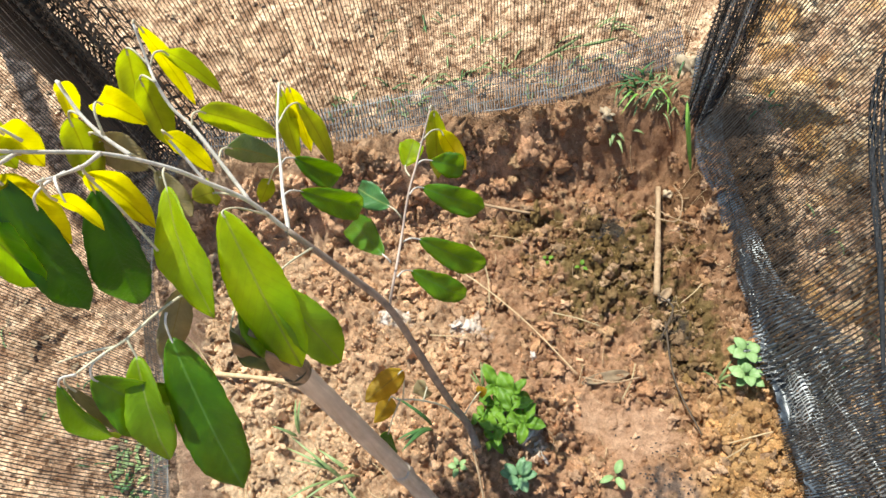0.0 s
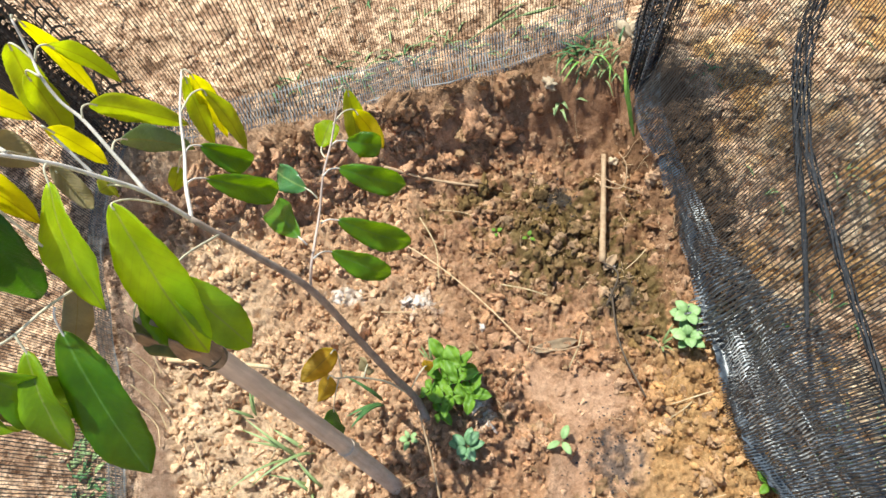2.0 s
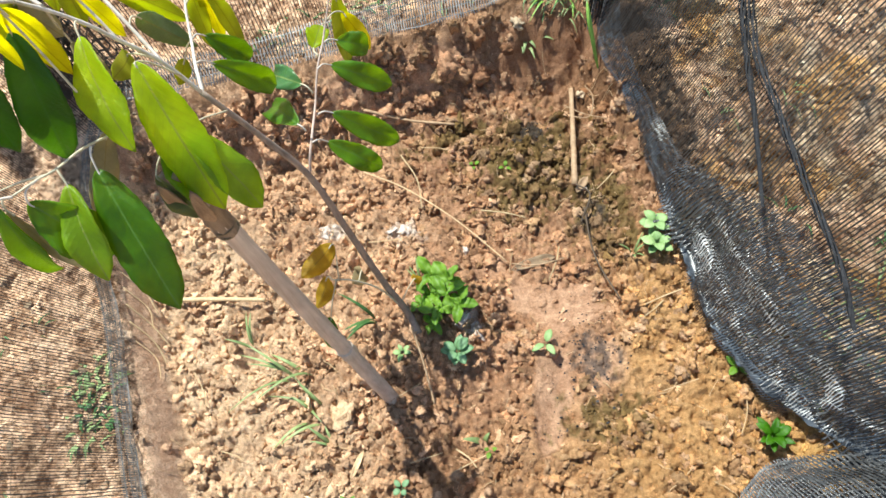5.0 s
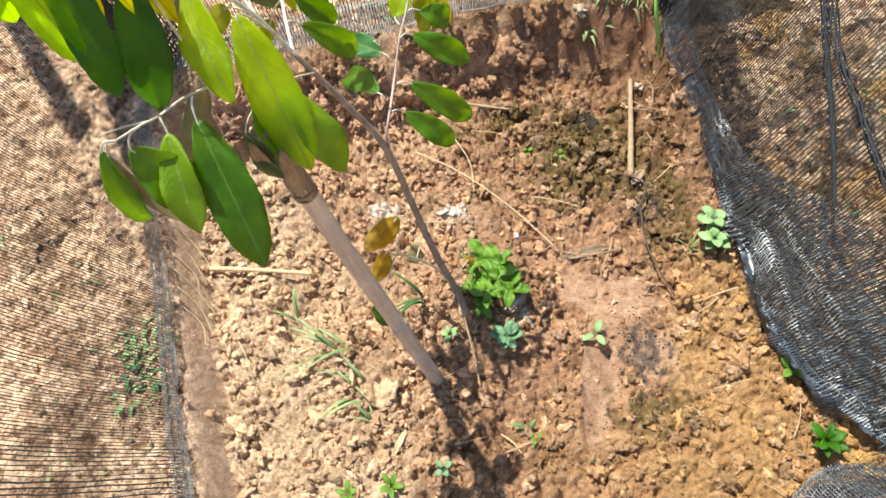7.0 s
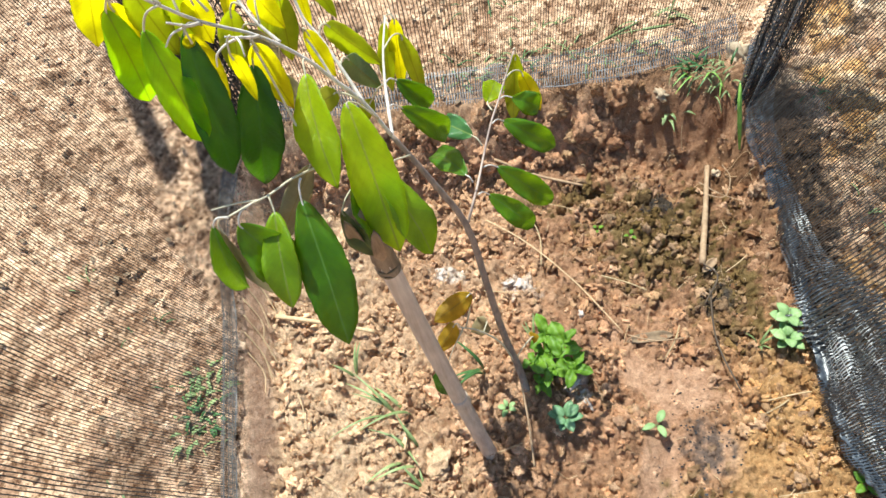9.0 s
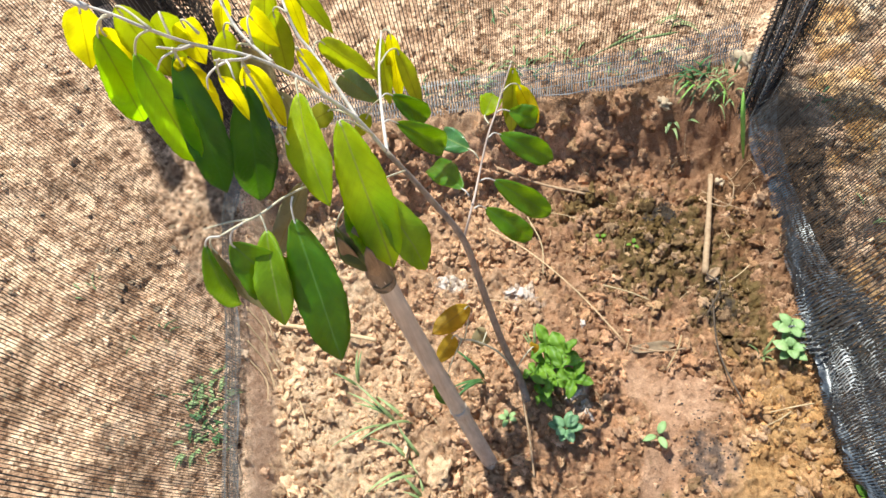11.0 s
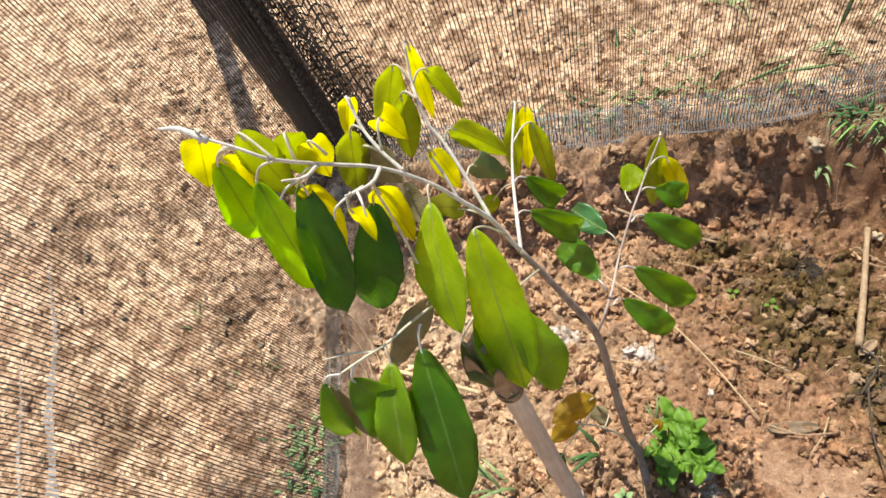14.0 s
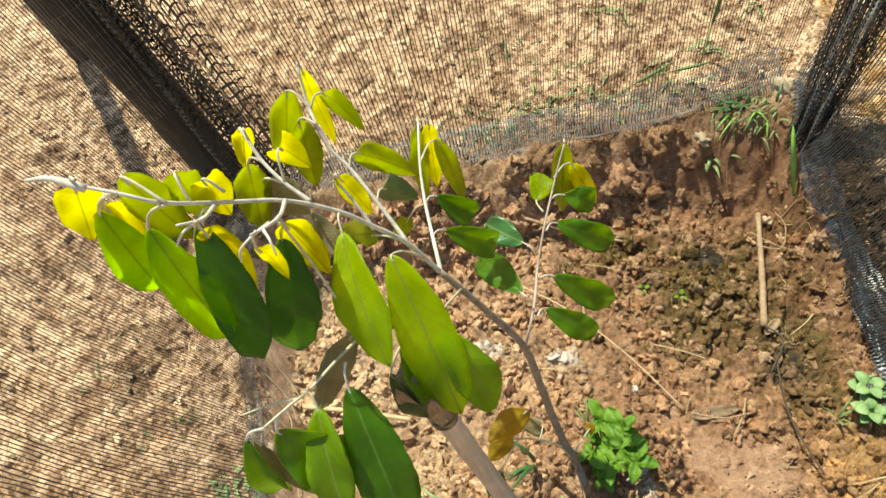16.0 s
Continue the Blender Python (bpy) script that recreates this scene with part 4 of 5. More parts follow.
branch("twig", [(-0.086, 0.050, 0.662), (-0.094, 0.042, 0.671), (-0.104, 0.016, 0.688), (-0.117, -0.005, 0.694), (-0.127, -0.018, 0.700), (-0.140, -0.034, 0.705)], 0.0013, 0.0008, PETIOLE, 26, "thin drooping pale twig", 0.2)
branch("twig", [(-0.122, -0.012, 0.697), (-0.140, -0.016, 0.699), (-0.161, -0.023, 0.700)], 0.0011, 0.0005, PETIOLE, 14)
branch("twig", [(-0.080, 0.126, 0.700), (-0.090, 0.136, 0.722), (-0.100, 0.146, 0.735)], 0.0014, 0.0010, TWIG, 12)
branch("twig", [(0.046, 0.117, 0.09), (0.030, 0.112, 0.17), (0.004, 0.102, 0.23), (-0.020, 0.095, 0.255)], 0.0018, 0.0010, PETIOLE, 20, "thin basal shoot")

# a point near the camera's path; leaf faces are turned to suit its view
CAMERA_SIDE = Vector((0.12, -0.28, 1.1))
leaf_count = [0]


def leaf(node, base, tip, width, side, roll, fold, sag, kind):
    """A leaf with its stalk. side 1: upper face towards the camera's side, -1: underside towards it."""
    leaf_count[0] += 1
    base, tip, node = Vector(base), Vector(tip), Vector(node)
    ax = (tip - base).normalized()
    face = (CAMERA_SIDE - (base + tip) / 2).normalized()
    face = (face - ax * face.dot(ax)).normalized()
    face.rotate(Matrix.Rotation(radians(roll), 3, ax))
    me = blade_mesh("leaf", base, tip, width, face * side, fold, sag, 30, 8, 0.0005, 1.0, 0.24, leaf_count[0] * 1.37)
    me.materials.append(TOPS[kind])
    me.materials.append(UNDERS[UNDER_OF[kind]])
    words = {"dark": "glossy dark green leaf", "mid": "bright green leaf, sunlight in its colour", "light": "light green leaf with pale midrib", "young": "young golden-yellow leaf", "old": "olive-gold leaf underside",
             "dull": "bronze-brown leaf underside", "dull_top": "grey-green glossy leaf", "shaded": "very dark green hanging leaf, shade in its colour", "amber": "amber-yellow basal leaf", "fresh": "fresh green sunlit leaf"}
    ob = part("leaf", me, None, sapling, words[kind])
    mid = node.lerp(base, 0.6) + Vector((0, 0, 0.0025)) - ax * 0.003
    part("petiole", tube("petiole", [node, mid, base, base + ax * 0.008], 0.0010, 0.0008, 12, 6, 0.25), PETIOLE if kind != "dark" else TWIG, ob)


leaf((-0.095, 0.117, 0.734), (-0.092, 0.100, 0.730), (-0.067, 0.019, 0.670), 0.036, 1, 25, 14, 0.01, "light")
leaf((-0.052, 0.132, 0.640), (-0.065, 0.101, 0.693), (-0.032, 0.017, 0.571), 0.047, 1, 0, 8, 0.012, "light")
leaf((-0.030, 0.130, 0.585), (-0.043, 0.063, 0.635), (-0.005, 0.030, 0.545), 0.039, 1, -20, 12, 0.01, "fresh")
leaf((-0.094, 0.016, 0.690), (-0.095, 0.002, 0.676), (-0.069, -0.083, 0.570), 0.043, 1, 0, 10, 0.012, "dark")
leaf((-0.117, -0.005, 0.694), (-0.113, -0.015, 0.684), (-0.108, -0.072, 0.620), 0.031, 1, 18, 16, 0.008, "fresh")
leaf((-0.127, -0.018, 0.700), (-0.137, -0.033, 0.692), (-0.112, -0.034, 0.606), 0.044, 1, 10, 18, 0.010, "dark")
leaf((-0.140, -0.035, 0.705), (-0.153, -0.041, 0.702), (-0.160, -0.046, 0.612), 0.022, 1, 30, 30, 0.014, "dark")
leaf((-0.140, -0.035, 0.705), (-0.150, -0.040, 0.698), (-0.124, -0.058, 0.618), 0.012, -1, -30, 20, 0.008, "dull")
leaf((-0.092, 0.046, 0.668), (-0.099, 0.050, 0.668), (-0.152, 0.020, 0.588), 0.026, -1, 0, 8, 0.006, "dull")
leaf((-0.177, 0.037, 0.885), (-0.188, 0.044, 0.874), (-0.224, 0.054, 0.812), 0.026, -1, 0, 12, 0.006, "young")
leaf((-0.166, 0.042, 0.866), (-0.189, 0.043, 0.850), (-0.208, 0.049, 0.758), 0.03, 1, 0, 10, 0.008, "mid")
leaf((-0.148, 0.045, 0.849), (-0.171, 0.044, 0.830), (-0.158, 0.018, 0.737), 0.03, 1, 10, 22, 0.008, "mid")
leaf((-0.145, 0.075, 0.808), (-0.146, 0.050, 0.820), (-0.156, 0.022, 0.692), 0.033, 1, 0, 10, 0.01, "shaded")
leaf((-0.108, 0.069, 0.795), (-0.119, 0.073, 0.767), (-0.152, 0.051, 0.643), 0.04, 1, 0, 20, 0.008, "shaded")
leaf((-0.108, 0.069, 0.795), (-0.106, 0.066, 0.793), (-0.103, 0.075, 0.715), 0.024, -1, 0, 14, 0.012, "young")
leaf((-0.106, 0.040, 0.822), (-0.112, 0.038, 0.808), (-0.120, 0.055, 0.745), 0.012, -1, 20, 25, 0.006, "young")
leaf((-0.140, 0.044, 0.831), (-0.141, 0.045, 0.822), (-0.142, 0.046, 0.745), 0.026, -1, 0, 14, 0.008, "young")
leaf((-0.148, 0.045, 0.849), (-0.174, 0.059, 0.860), (-0.170, 0.064, 0.790), 0.027, -1, 0, 12, 0.008, "old")
leaf((-0.166, 0.042, 0.866), (-0.185, 0.045, 0.853), (-0.196, 0.057, 0.800), 0.022, -1, 0, 12, 0.008, "young")
leaf((-0.148, 0.060, 0.830), (-0.155, 0.074, 0.842), (-0.168, 0.084, 0.785), 0.024, -1, 0, 12, 0.006, "old")
leaf((-0.134, 0.074, 0.820), (-0.143, 0.075, 0.832), (-0.152, 0.088, 0.780), 0.025, -1, 0, 12, 0.008, "young")
leaf((-0.143, 0.140, 0.794), (-0.145, 0.145, 0.801), (-0.166, 0.151, 0.755), 0.016, -1, 0, 40, 0.006, "young")
leaf((-0.136, 0.130, 0.783), (-0.151, 0.135, 0.777), (-0.165, 0.123, 0.715), 0.028, -1, 0, 12, 0.006, "old")
leaf((-0.122, 0.118, 0.771), (-0.152, 0.140, 0.751), (-0.135, 0.145, 0.700), 0.028, -1, 0, 10, 0.006, "dull")
leaf((-0.122, 0.118, 0.771), (-0.123, 0.136, 0.788), (-0.126, 0.170, 0.727), 0.024, -1, 0, 25, 0.012, "young")
leaf((-0.107, 0.110, 0.760), (-0.143, 0.160, 0.681), (-0.124, 0.138, 0.640), 0.02, -1, 0, 10, 0.004, "dull")
leaf((-0.063, 0.136, 0.657), (-0.085, 0.134, 0.676), (-0.148, 0.182, 0.610), 0.026, -1, 0, 10, 0.006, "old")
leaf((-0.059, 0.207, 0.618), (-0.082, 0.215, 0.589), (-0.103, 0.208, 0.560), 0.018, -1, 0, 10, 0.004, "old")
leaf((-0.084, 0.163, 0.683), (-0.082, 0.181, 0.678), (-0.078, 0.249, 0.573), 0.026, -1, 0, 25, 0.01, "dull_top")
leaf((-0.104, 0.187, 0.702), (-0.099, 0.201, 0.705), (-0.072, 0.259, 0.600), 0.026, -1, 0, 25, 0.012, "old")
leaf((-0.123, 0.207, 0.737), (-0.142, 0.218, 0.733), (-0.154, 0.212, 0.655), 0.028, -1, 0, 12, 0.006, "old")
leaf((-0.129, 0.222, 0.741), (-0.146, 0.233, 0.754), (-0.186, 0.237, 0.660), 0.03, -1, 0, 12, 0.006, "old")
leaf((-0.131, 0.239, 0.772), (-0.131, 0.244, 0.765), (-0.145, 0.270, 0.647), 0.016, -1, 0, 25, 0.01, "young")
leaf((-0.129, 0.222, 0.741), (-0.120, 0.236, 0.744), (-0.111, 0.269, 0.661), 0.018, -1, 10, 20, 0.012, "old")
leaf((-0.100, 0.146, 0.735), (-0.095, 0.142, 0.744), (-0.088, 0.154, 0.679), 0.018, -1, 0, 18, 0.006, "young")
leaf((-0.050, 0.166, 0.622), (-0.043, 0.186, 0.601), (-0.005, 0.223, 0.517), 0.03, 1, 0, 35, 0.012, "dark")
leaf((-0.059, 0.207, 0.618), (-0.051, 0.223, 0.607), (-0.023, 0.240, 0.550), 0.028, 1, 0, 40, 0.01, "dark")
leaf((-0.063, 0.246, 0.631), (-0.050, 0.283, 0.622), (-0.035, 0.263, 0.542), 0.02, -1, 10, 20, 0.012, "old")
leaf((-0.065, 0.295, 0.638), (-0.054, 0.289, 0.639), (-0.068, 0.298, 0.529), 0.021, -1, 0, 20, 0.008, "young")
leaf((-0.065, 0.295, 0.638), (-0.071, 0.303, 0.624), (-0.076, 0.279, 0.540), 0.022, -1, -20, 12, 0.006, "old")
leaf((0.049, 0.225, 0.528), (0.060, 0.246, 0.510), (0.122, 0.258, 0.445), 0.032, 1, 0, 16, 0.012, "dark")
leaf((0.035, 0.190, 0.490), (0.052, 0.197, 0.481), (0.116, 0.208, 0.392), 0.033, 1, 0, 14, 0.012, "dark")
leaf((0.033, 0.141, 0.500), (0.041, 0.166, 0.467), (0.092, 0.166, 0.397), 0.03, 1, 0, 10, 0.012, "dark")
leaf((0.026, 0.157, 0.503), (0.018, 0.165, 0.507), (-0.031, 0.239, 0.467), 0.034, 1, 10, 14, 0.01, "dark")
leaf((0.034, 0.216, 0.500), (0.023, 0.226, 0.508), (-0.020, 0.267, 0.493), 0.03, 1, 0, 12, 0.008, "dull_top")
leaf((0.047, 0.256, 0.519), (0.040, 0.276, 0.514), (0.049, 0.315, 0.512), 0.028, 1, 0, 14, 0.006, "light")
leaf((0.076, 0.311, 0.564), (0.076, 0.334, 0.537), (0.067, 0.303, 0.450), 0.026, -1, 0, 18, 0.008, "old")
leaf((0.062, 0.283, 0.541), (0.082, 0.309, 0.531), (0.105, 0.284, 0.486), 0.022, -1, 0, 18, 0.01, "young")
leaf((0.056, 0.265, 0.528), (0.071, 0.275, 0.520), (0.104, 0.286, 0.490), 0.03, 1, 0, 18, 0.008, "dark")
# leaves of the basal shoot
leaf((-0.012, 0.097, 0.25), (0.006, 0.102, 0.338), (-0.046, 0.074, 0.312), 0.032, -1, 0, 26, 0.010, "amber")
leaf((-0.020, 0.095, 0.255), (-0.026, 0.096, 0.262), (-0.066, 0.086, 0.190), 0.028, -1, 10, 28, 0.010, "amber")
leaf((-0.016, 0.096, 0.25), (-0.050, 0.080, 0.165), (-0.074, 0.066, 0.075), 0.034, 1, 10, 12, 0.004, "shaded")
leaf((0.010, 0.105, 0.22), (0.014, 0.125, 0.215), (-0.020, 0.145, 0.140), 0.030, -1, 0, 10, 0.004, "dull")
leaf((0.046, 0.117, 0.09), (0.075, 0.150, 0.110), (0.085, 0.165, 0.085), 0.020, -1, 0, 20, 0.003, "amber")
# dark curled leaf over the stake's head
leaf((-0.063, 0.075, 0.62), (-0.072, 0.058, 0.625), (-0.052, 0.028, 0.575), 0.040, 1, -20, 30, 0.012, "dark")
leaf((-0.063, 0.075, 0.62), (-0.084, 0.040, 0.610), (-0.058, 0.020, 0.560), 0.022, 1, 30, 30, 0.006, "dull")


# ---- small plants ----
def rosette(name, at, label, leaves, size, width, kind, seed, rise=0.5, stem=0.0, layers=1, group="weeds in the hole"):
    """A seedling: a short stem with whorls of leaves."""
    rng = random.Random(seed)
    x, y = at
    at = Vector((x, y, ground_z(x, y)))
    p = thing(name, at, label, "weed", group)
    part("stem", tube("stem", [at - Vector((0, 0, 0.004)), at + Vector((0.001, 0, stem * 0.5)), at + Vector((0, 0.001, max(0.006, stem)))], 0.0014, 0.0009, 8, 6), GRASS, p)
    for k in range(layers):
        c = at + Vector((0, 0, 0.004 + max(0.004, stem) * (k + 1) / layers))
        n = leaves
        for i in range(n):
            a = 2 * math.pi * (i + 0.5 * k) / n + rng.uniform(-0.25, 0.25) + seed
            ln = size * rng.uniform(0.75, 1.1) * (1 - 0.35 * k / max(1, layers))
            d = Vector((math.cos(a), math.sin(a), rise * rng.uniform(0.6, 1.4)))
            d.normalize()
            me = blade_mesh("leaf", c + d * 0.003, c + d * ln, width * rng.uniform(0.85, 1.15), Vector((-d.x * rise, -d.y * rise, 1)), 12, ln * 0.10, 8, 4, 0.0004, 0.95, 0.10, rng.uniform(0, 6), -ln * 0.15)
            me.materials.append(TOPS[kind])
            me.materials.append(UNDERS["weed"])
            part("leaf", me, None, p)
    return p


def weed_bush(at, label, n, spread, seed):
    """Low bushy weed with toothed bright leaves on several short stems."""
    rng = random.Random(seed)
    x, y = at
    at = Vector((x, y, ground_z(x, y)))
    p = thing("weed_bush", at, label, "weed", "weeds in the hole")
    for i in range(n):
        a = 2.4 * i
        r = spread * math.sqrt((i + 0.5) / n)
        head = at + Vector((r * math.cos(a), r * math.sin(a), 0.030 + 0.022 * rng.random() - 0.25 * r))
        st = part("stem", tube("stem", [at, at.lerp(head, 0.5) + Vector((0, 0, 0.006)), head], 0.0012, 0.0008, 8, 5), GRASS, p)
        for k in range(4):
            b = a + 2 * math.pi * k / 4 + rng.uniform(-0.5, 0.5)
            d = Vector((math.cos(b), math.sin(b), rng.uniform(-0.45, 0.75))).normalized()
            ln = rng.uniform(0.018, 0.042)
            up = Vector((-d.x * 0.4 + rng.uniform(-0.5, 0.5), -d.y * 0.4 + rng.uniform(-0.5, 0.5), 1))
            me = blade_mesh("leaf", head, head + d * ln, ln * rng.uniform(0.5, 0.68), up, 22, 0.003, 14, 6, 0.0004, 0.92, 0.45, rng.uniform(0, 6), -0.006)
            me.materials.append(TOPS["weed"])
            me.materials.append(UNDERS["weed"])
            part("leaf", me, None, st)
    return p


weed_bush((0.108, 0.138), "bushy bright green weed beside the sapling's foot", 8, 0.046, 5)
rosette("seedling", (0.126, 0.040), "small blue-green seedling on damp clay", 4, 0.032, 0.016, "blue", 3, 0.35, 0.016, 2)
rosette("seedling", (0.272, 0.045), "tiny pale green seedling on smooth mud", 3, 0.026, 0.012, "pale", 1.2, 0.3, 0.010)
rosette("seedling", (0.030, 0.064), "tiny pale green seedling beside the stake", 5, 0.022, 0.009, "pale", 7, 0.4, 0.012)
rosette("seedling", (0.498, 0.222), "pale green leafy seedling at the foot of the black net", 4, 0.032, 0.018, "pale", 9, 0.5, 0.030, 2)
rosette("seedling", (0.492, 0.186), "light green leafy seedling at the foot of the black net", 4, 0.030, 0.017, "pale", 4, 0.5, 0.026, 2)
rosette("seedling", (0.006, -0.152), "tiny green seedling among clay clods", 4, 0.016, 0.010, "blue", 2, 0.3, 0.010)
rosette("seedling", (-0.079, -0.172), "small bright green seedling among clay clods", 5, 0.024, 0.010, "weed", 6, 0.5, 0.016)
rosette("seedling", (-0.150, -0.178), "small green seedling among pale clods", 5, 0.020, 0.009, "weed", 8, 0.5, 0.012)
rosette("seedling", (0.564, -0.040), "green seedling under the edge of the net", 4, 0.026, 0.014, "weed", 10, 0.4, 0.016)
rosette("seedling", (0.578, -0.155), "green leafy weed beside the fallen net", 5, 0.038, 0.014, "dark", 12, 0.9, 0.03, 2)
rosette("seedling", (0.20, 0.45), "tiny green sprout on mossy clay", 3, 0.014, 0.007, "weed", 13, 0.5, 0.008)
rosette("seedling", (0.26, 0.42), "tiny green sprout on mossy clay", 3, 0.014, 0.007, "weed", 14, 0.5, 0.008)
rosette("seedling", (0.155, -0.118), "tiny green sprout among clay clods", 3, 0.014, 0.007, "weed", 15, 0.5, 0.008)


def grass_tuft(at, label, n, ln, width, seed, lean=(0, 0), mat=None, spread=1.0, group="grass tufts", droop=0.0, patch=0.0):
    rng = random.Random(seed)
    x, y = at
    at = Vector((x, y, ground_z(x, y)))
    p = thing("grass_tuft", at, label, "grass", group)
    for i in range(n):
        a = rng.uniform(0, 6.28)
        r = ln * rng.uniform(0.6, 1.1)
        d = Vector((math.cos(a) * 0.6 * spread + lean[0], math.sin(a) * 0.6 * spread + lean[1], rng.uniform(0.35, 1.0) * (0.5 if spread > 1.2 else 1))).normalized()
        b = at + Vector((math.cos(a), math.sin(a), 0)) * (0.004 if spread <= 1 else rng.uniform(0.002, 0.028))
        if patch:
            px, py = b.x + rng.gauss(0, patch), b.y + rng.gauss(0, patch * 0.35)
            b = Vector((px, py, ground_z(px, py) - 0.002))
        me = blade_mesh("blade", b, b + d * r, width * rng.uniform(0.7, 1.2), Vector((-d.x, -d.y, 1.2)), 18, r * 0.16, 8, 2, 0.0003, 0.55, 0.02, rng.uniform(0, 6), -r * droop)
        me.materials.append(mat or GRASS)
        me.materials.append(mat or GRASS)
        part("blade", me, None, p)
    return p


grass_tuft((0.455, 0.190), "small pale green grass sprig on clay", 5, 0.045, 0.005, 1)
grass_tuft((-0.165, 0.062), "flattened green grass blades on pale clods", 6, 0.11, 0.0055, 2, (-0.8, -0.05), GRASS, 0.9, droop=0.25, patch=0.012)
grass_tuft((-0.135, 0.000), "green grass blades lying on pale clods", 7, 0.07, 0.0055, 3, (-0.4, -0.15), GRASS, 1.1, droop=0.3, patch=0.016)
grass_tuft((-0.110, -0.062), "thin green grass sprig among clods", 3, 0.05, 0.006, 4, (-0.4, 0.4))
grass_tuft((0.145, -0.095), "two green grass blades among clay clods", 3, 0.045, 0.009, 5, (-0.3, 0.5))
grass_tuft((-0.010, 0.125), "green grass blades beside the sapling's foot", 6, 0.09, 0.007, 6, (-0.5, -0.1), GRASSDARK, 0.7)
grass_tuft((0.075, 0.180), "upright green grass blades behind the weed", 4, 0.06, 0.005, 7, (-0.1, 0.2))
grass_tuft((-0.255, 0.135), "thin grass sprig on pale clods", 3, 0.06, 0.005, 8)
grass_tuft((0.412, 0.728), "dark green grass tuft at the top of the bank", 14, 0.040, 0.0048, 9, (-0.45, -0.15), GRASSDARK, 1.1, droop=0.5, patch=0.024)
grass_tuft((0.418, 0.715), "bright green grass blades hanging over the bank", 5, 0.042, 0.0050, 11, (-0.05, -0.75), BRIGHT, 0.9, droop=0.9, patch=0.024)
grass_tuft((0.440, 0.722), "messy fine grass at the top of the bank", 26, 0.034, 0.0032, 19, (0.1, -0.3), GRASS, 2.0, droop=0.5, patch=0.028)
grass_tuft((0.458, 0.705), "green grass tuft at the top of the bank", 14, 0.026, 0.0046, 10, (0.0, -0.4), GRASS, 1.1, droop=0.7, patch=0.016)
grass_tuft((0.392, 0.732), "dark green grass tuft at the top of the bank", 6, 0.050, 0.0055, 12, (-0.7, -0.1), GRASSDARK, 0.9, droop=0.4, patch=0.012)
grass_tuft((0.352, 0.672), "small green weed on the face of the bank", 9, 0.032, 0.0075, 14, (0.3, -0.4), GRASS, 1.1, droop=0.5)
hanging = thing("grass_tuft", (0.468, 0.645, 0.13), "long bright green grass blade hanging beside the net", "grass", "grass tufts")
part("stem", tube("stem", [(0.468, 0.645, 0.115), (0.463, 0.638, 0.165), (0.4585, 0.625, 0.188)], 0.0016, 0.0014, 10, 6), GRASS, hanging)
for b, t, w in (((0.459, 0.626, 0.188), (0.4765, 0.574, 0.046), 0.0080), ((0.459, 0.626, 0.188), (0.462, 0.590, 0.120), 0.005)):
    me = blade_mesh("blade", b, t, w, (-0.3, -0.8, 0.6), 16, 0.012, 12, 4, 0.0003, 0.7, 0.05, 2.0)
    me.materials.append(BRIGHT)
    me.materials.append(BRIGHT)
    part("blade", me, None, hanging)
for pts, w in ((((0.17, 0.775, 0.150), (0.25, 0.80, 0.172), (0.345, 0.80, 0.186)), 0.0030), (((0.36, 0.86, 0.14), (0.385, 0.90, 0.22), (0.415, 0.95, 0.30)), 0.0034)):
    stalk = thing("grass_stalk", pts[0], "thin green grass stalk behind the black net", "grass", "grass outside the nets")
    part("stalk", tube("stalk", pts, w * 0.5, w * 0.3, 16, 6), GRASS, stalk)
    for k, (f, q) in enumerate(((0.35, 0.02), (0.75, -0.015))):
        b = spline(pts, 21)[int(f * 20)]
        blade = blade_mesh("blade", b, b + (Vector(pts[2]) - Vector(pts[0])) * 0.42 + Vector((0, 0, q)), w * 2.2, (0.1, -0.8, 0.6), 18, 0.006, 8, 2, 0.0003, 0.6, 0.05, k)
        blade.materials.append(GRASS)
        blade.materials.append(GRASS)
        part("blade", blade, None, stalk)
# growth outside the nets
behind = ((0.02, 0.80, 12, 0.08), (-0.08, 0.79, 12, 0.08), (0.13, 0.83, 12, 0.09), (-0.04, 0.755, 14, 0.08), (0.06, 0.765, 12, 0.07), (0.19, 0.785, 12, 0.07), (0.27, 0.80, 12, 0.07), (-0.16, 0.76, 10, 0.07), (0.34, 0.82, 10, 0.07), (0.10, 0.90, 10, 0.08), (-0.02, 1.00, 8, 0.08), (0.20, 1.07, 9, 0.10), (0.33, 0.90, 6, 0.16), (0.48, 1.02, 9, 0.10), (0.05, 1.3, 9, 0.10))
beside = ((-0.500, 0.070, 22, 0.075), (-0.490, 0.030, 22, 0.075), (-0.500, 0.000, 20, 0.07), (-0.515, 0.105, 18, 0.06), (-0.55, 0.09, 8, 0.05), (-0.49, -0.03, 9, 0.05), (-0.60, -0.12, 7, 0.05), (-0.66, 0.20, 6, 0.05), (-0.85, 0.30, 6, 0.06))
under = ((0.66, 0.42, 8, 0.06), (0.72, 0.22, 12, 0.06), (0.80, 0.45, 9, 0.07), (0.70, 0.02, 22, 0.09), (0.78, -0.04, 22, 0.09), (0.655, -0.02, 18, 0.07), (0.80, 0.04, 18, 0.09), (0.86, 0.12, 10, 0.08), (0.92, 0.62, 9, 0.08), (0.68, -0.08, 16, 0.06), (0.62, 0.66, 8, 0.05))
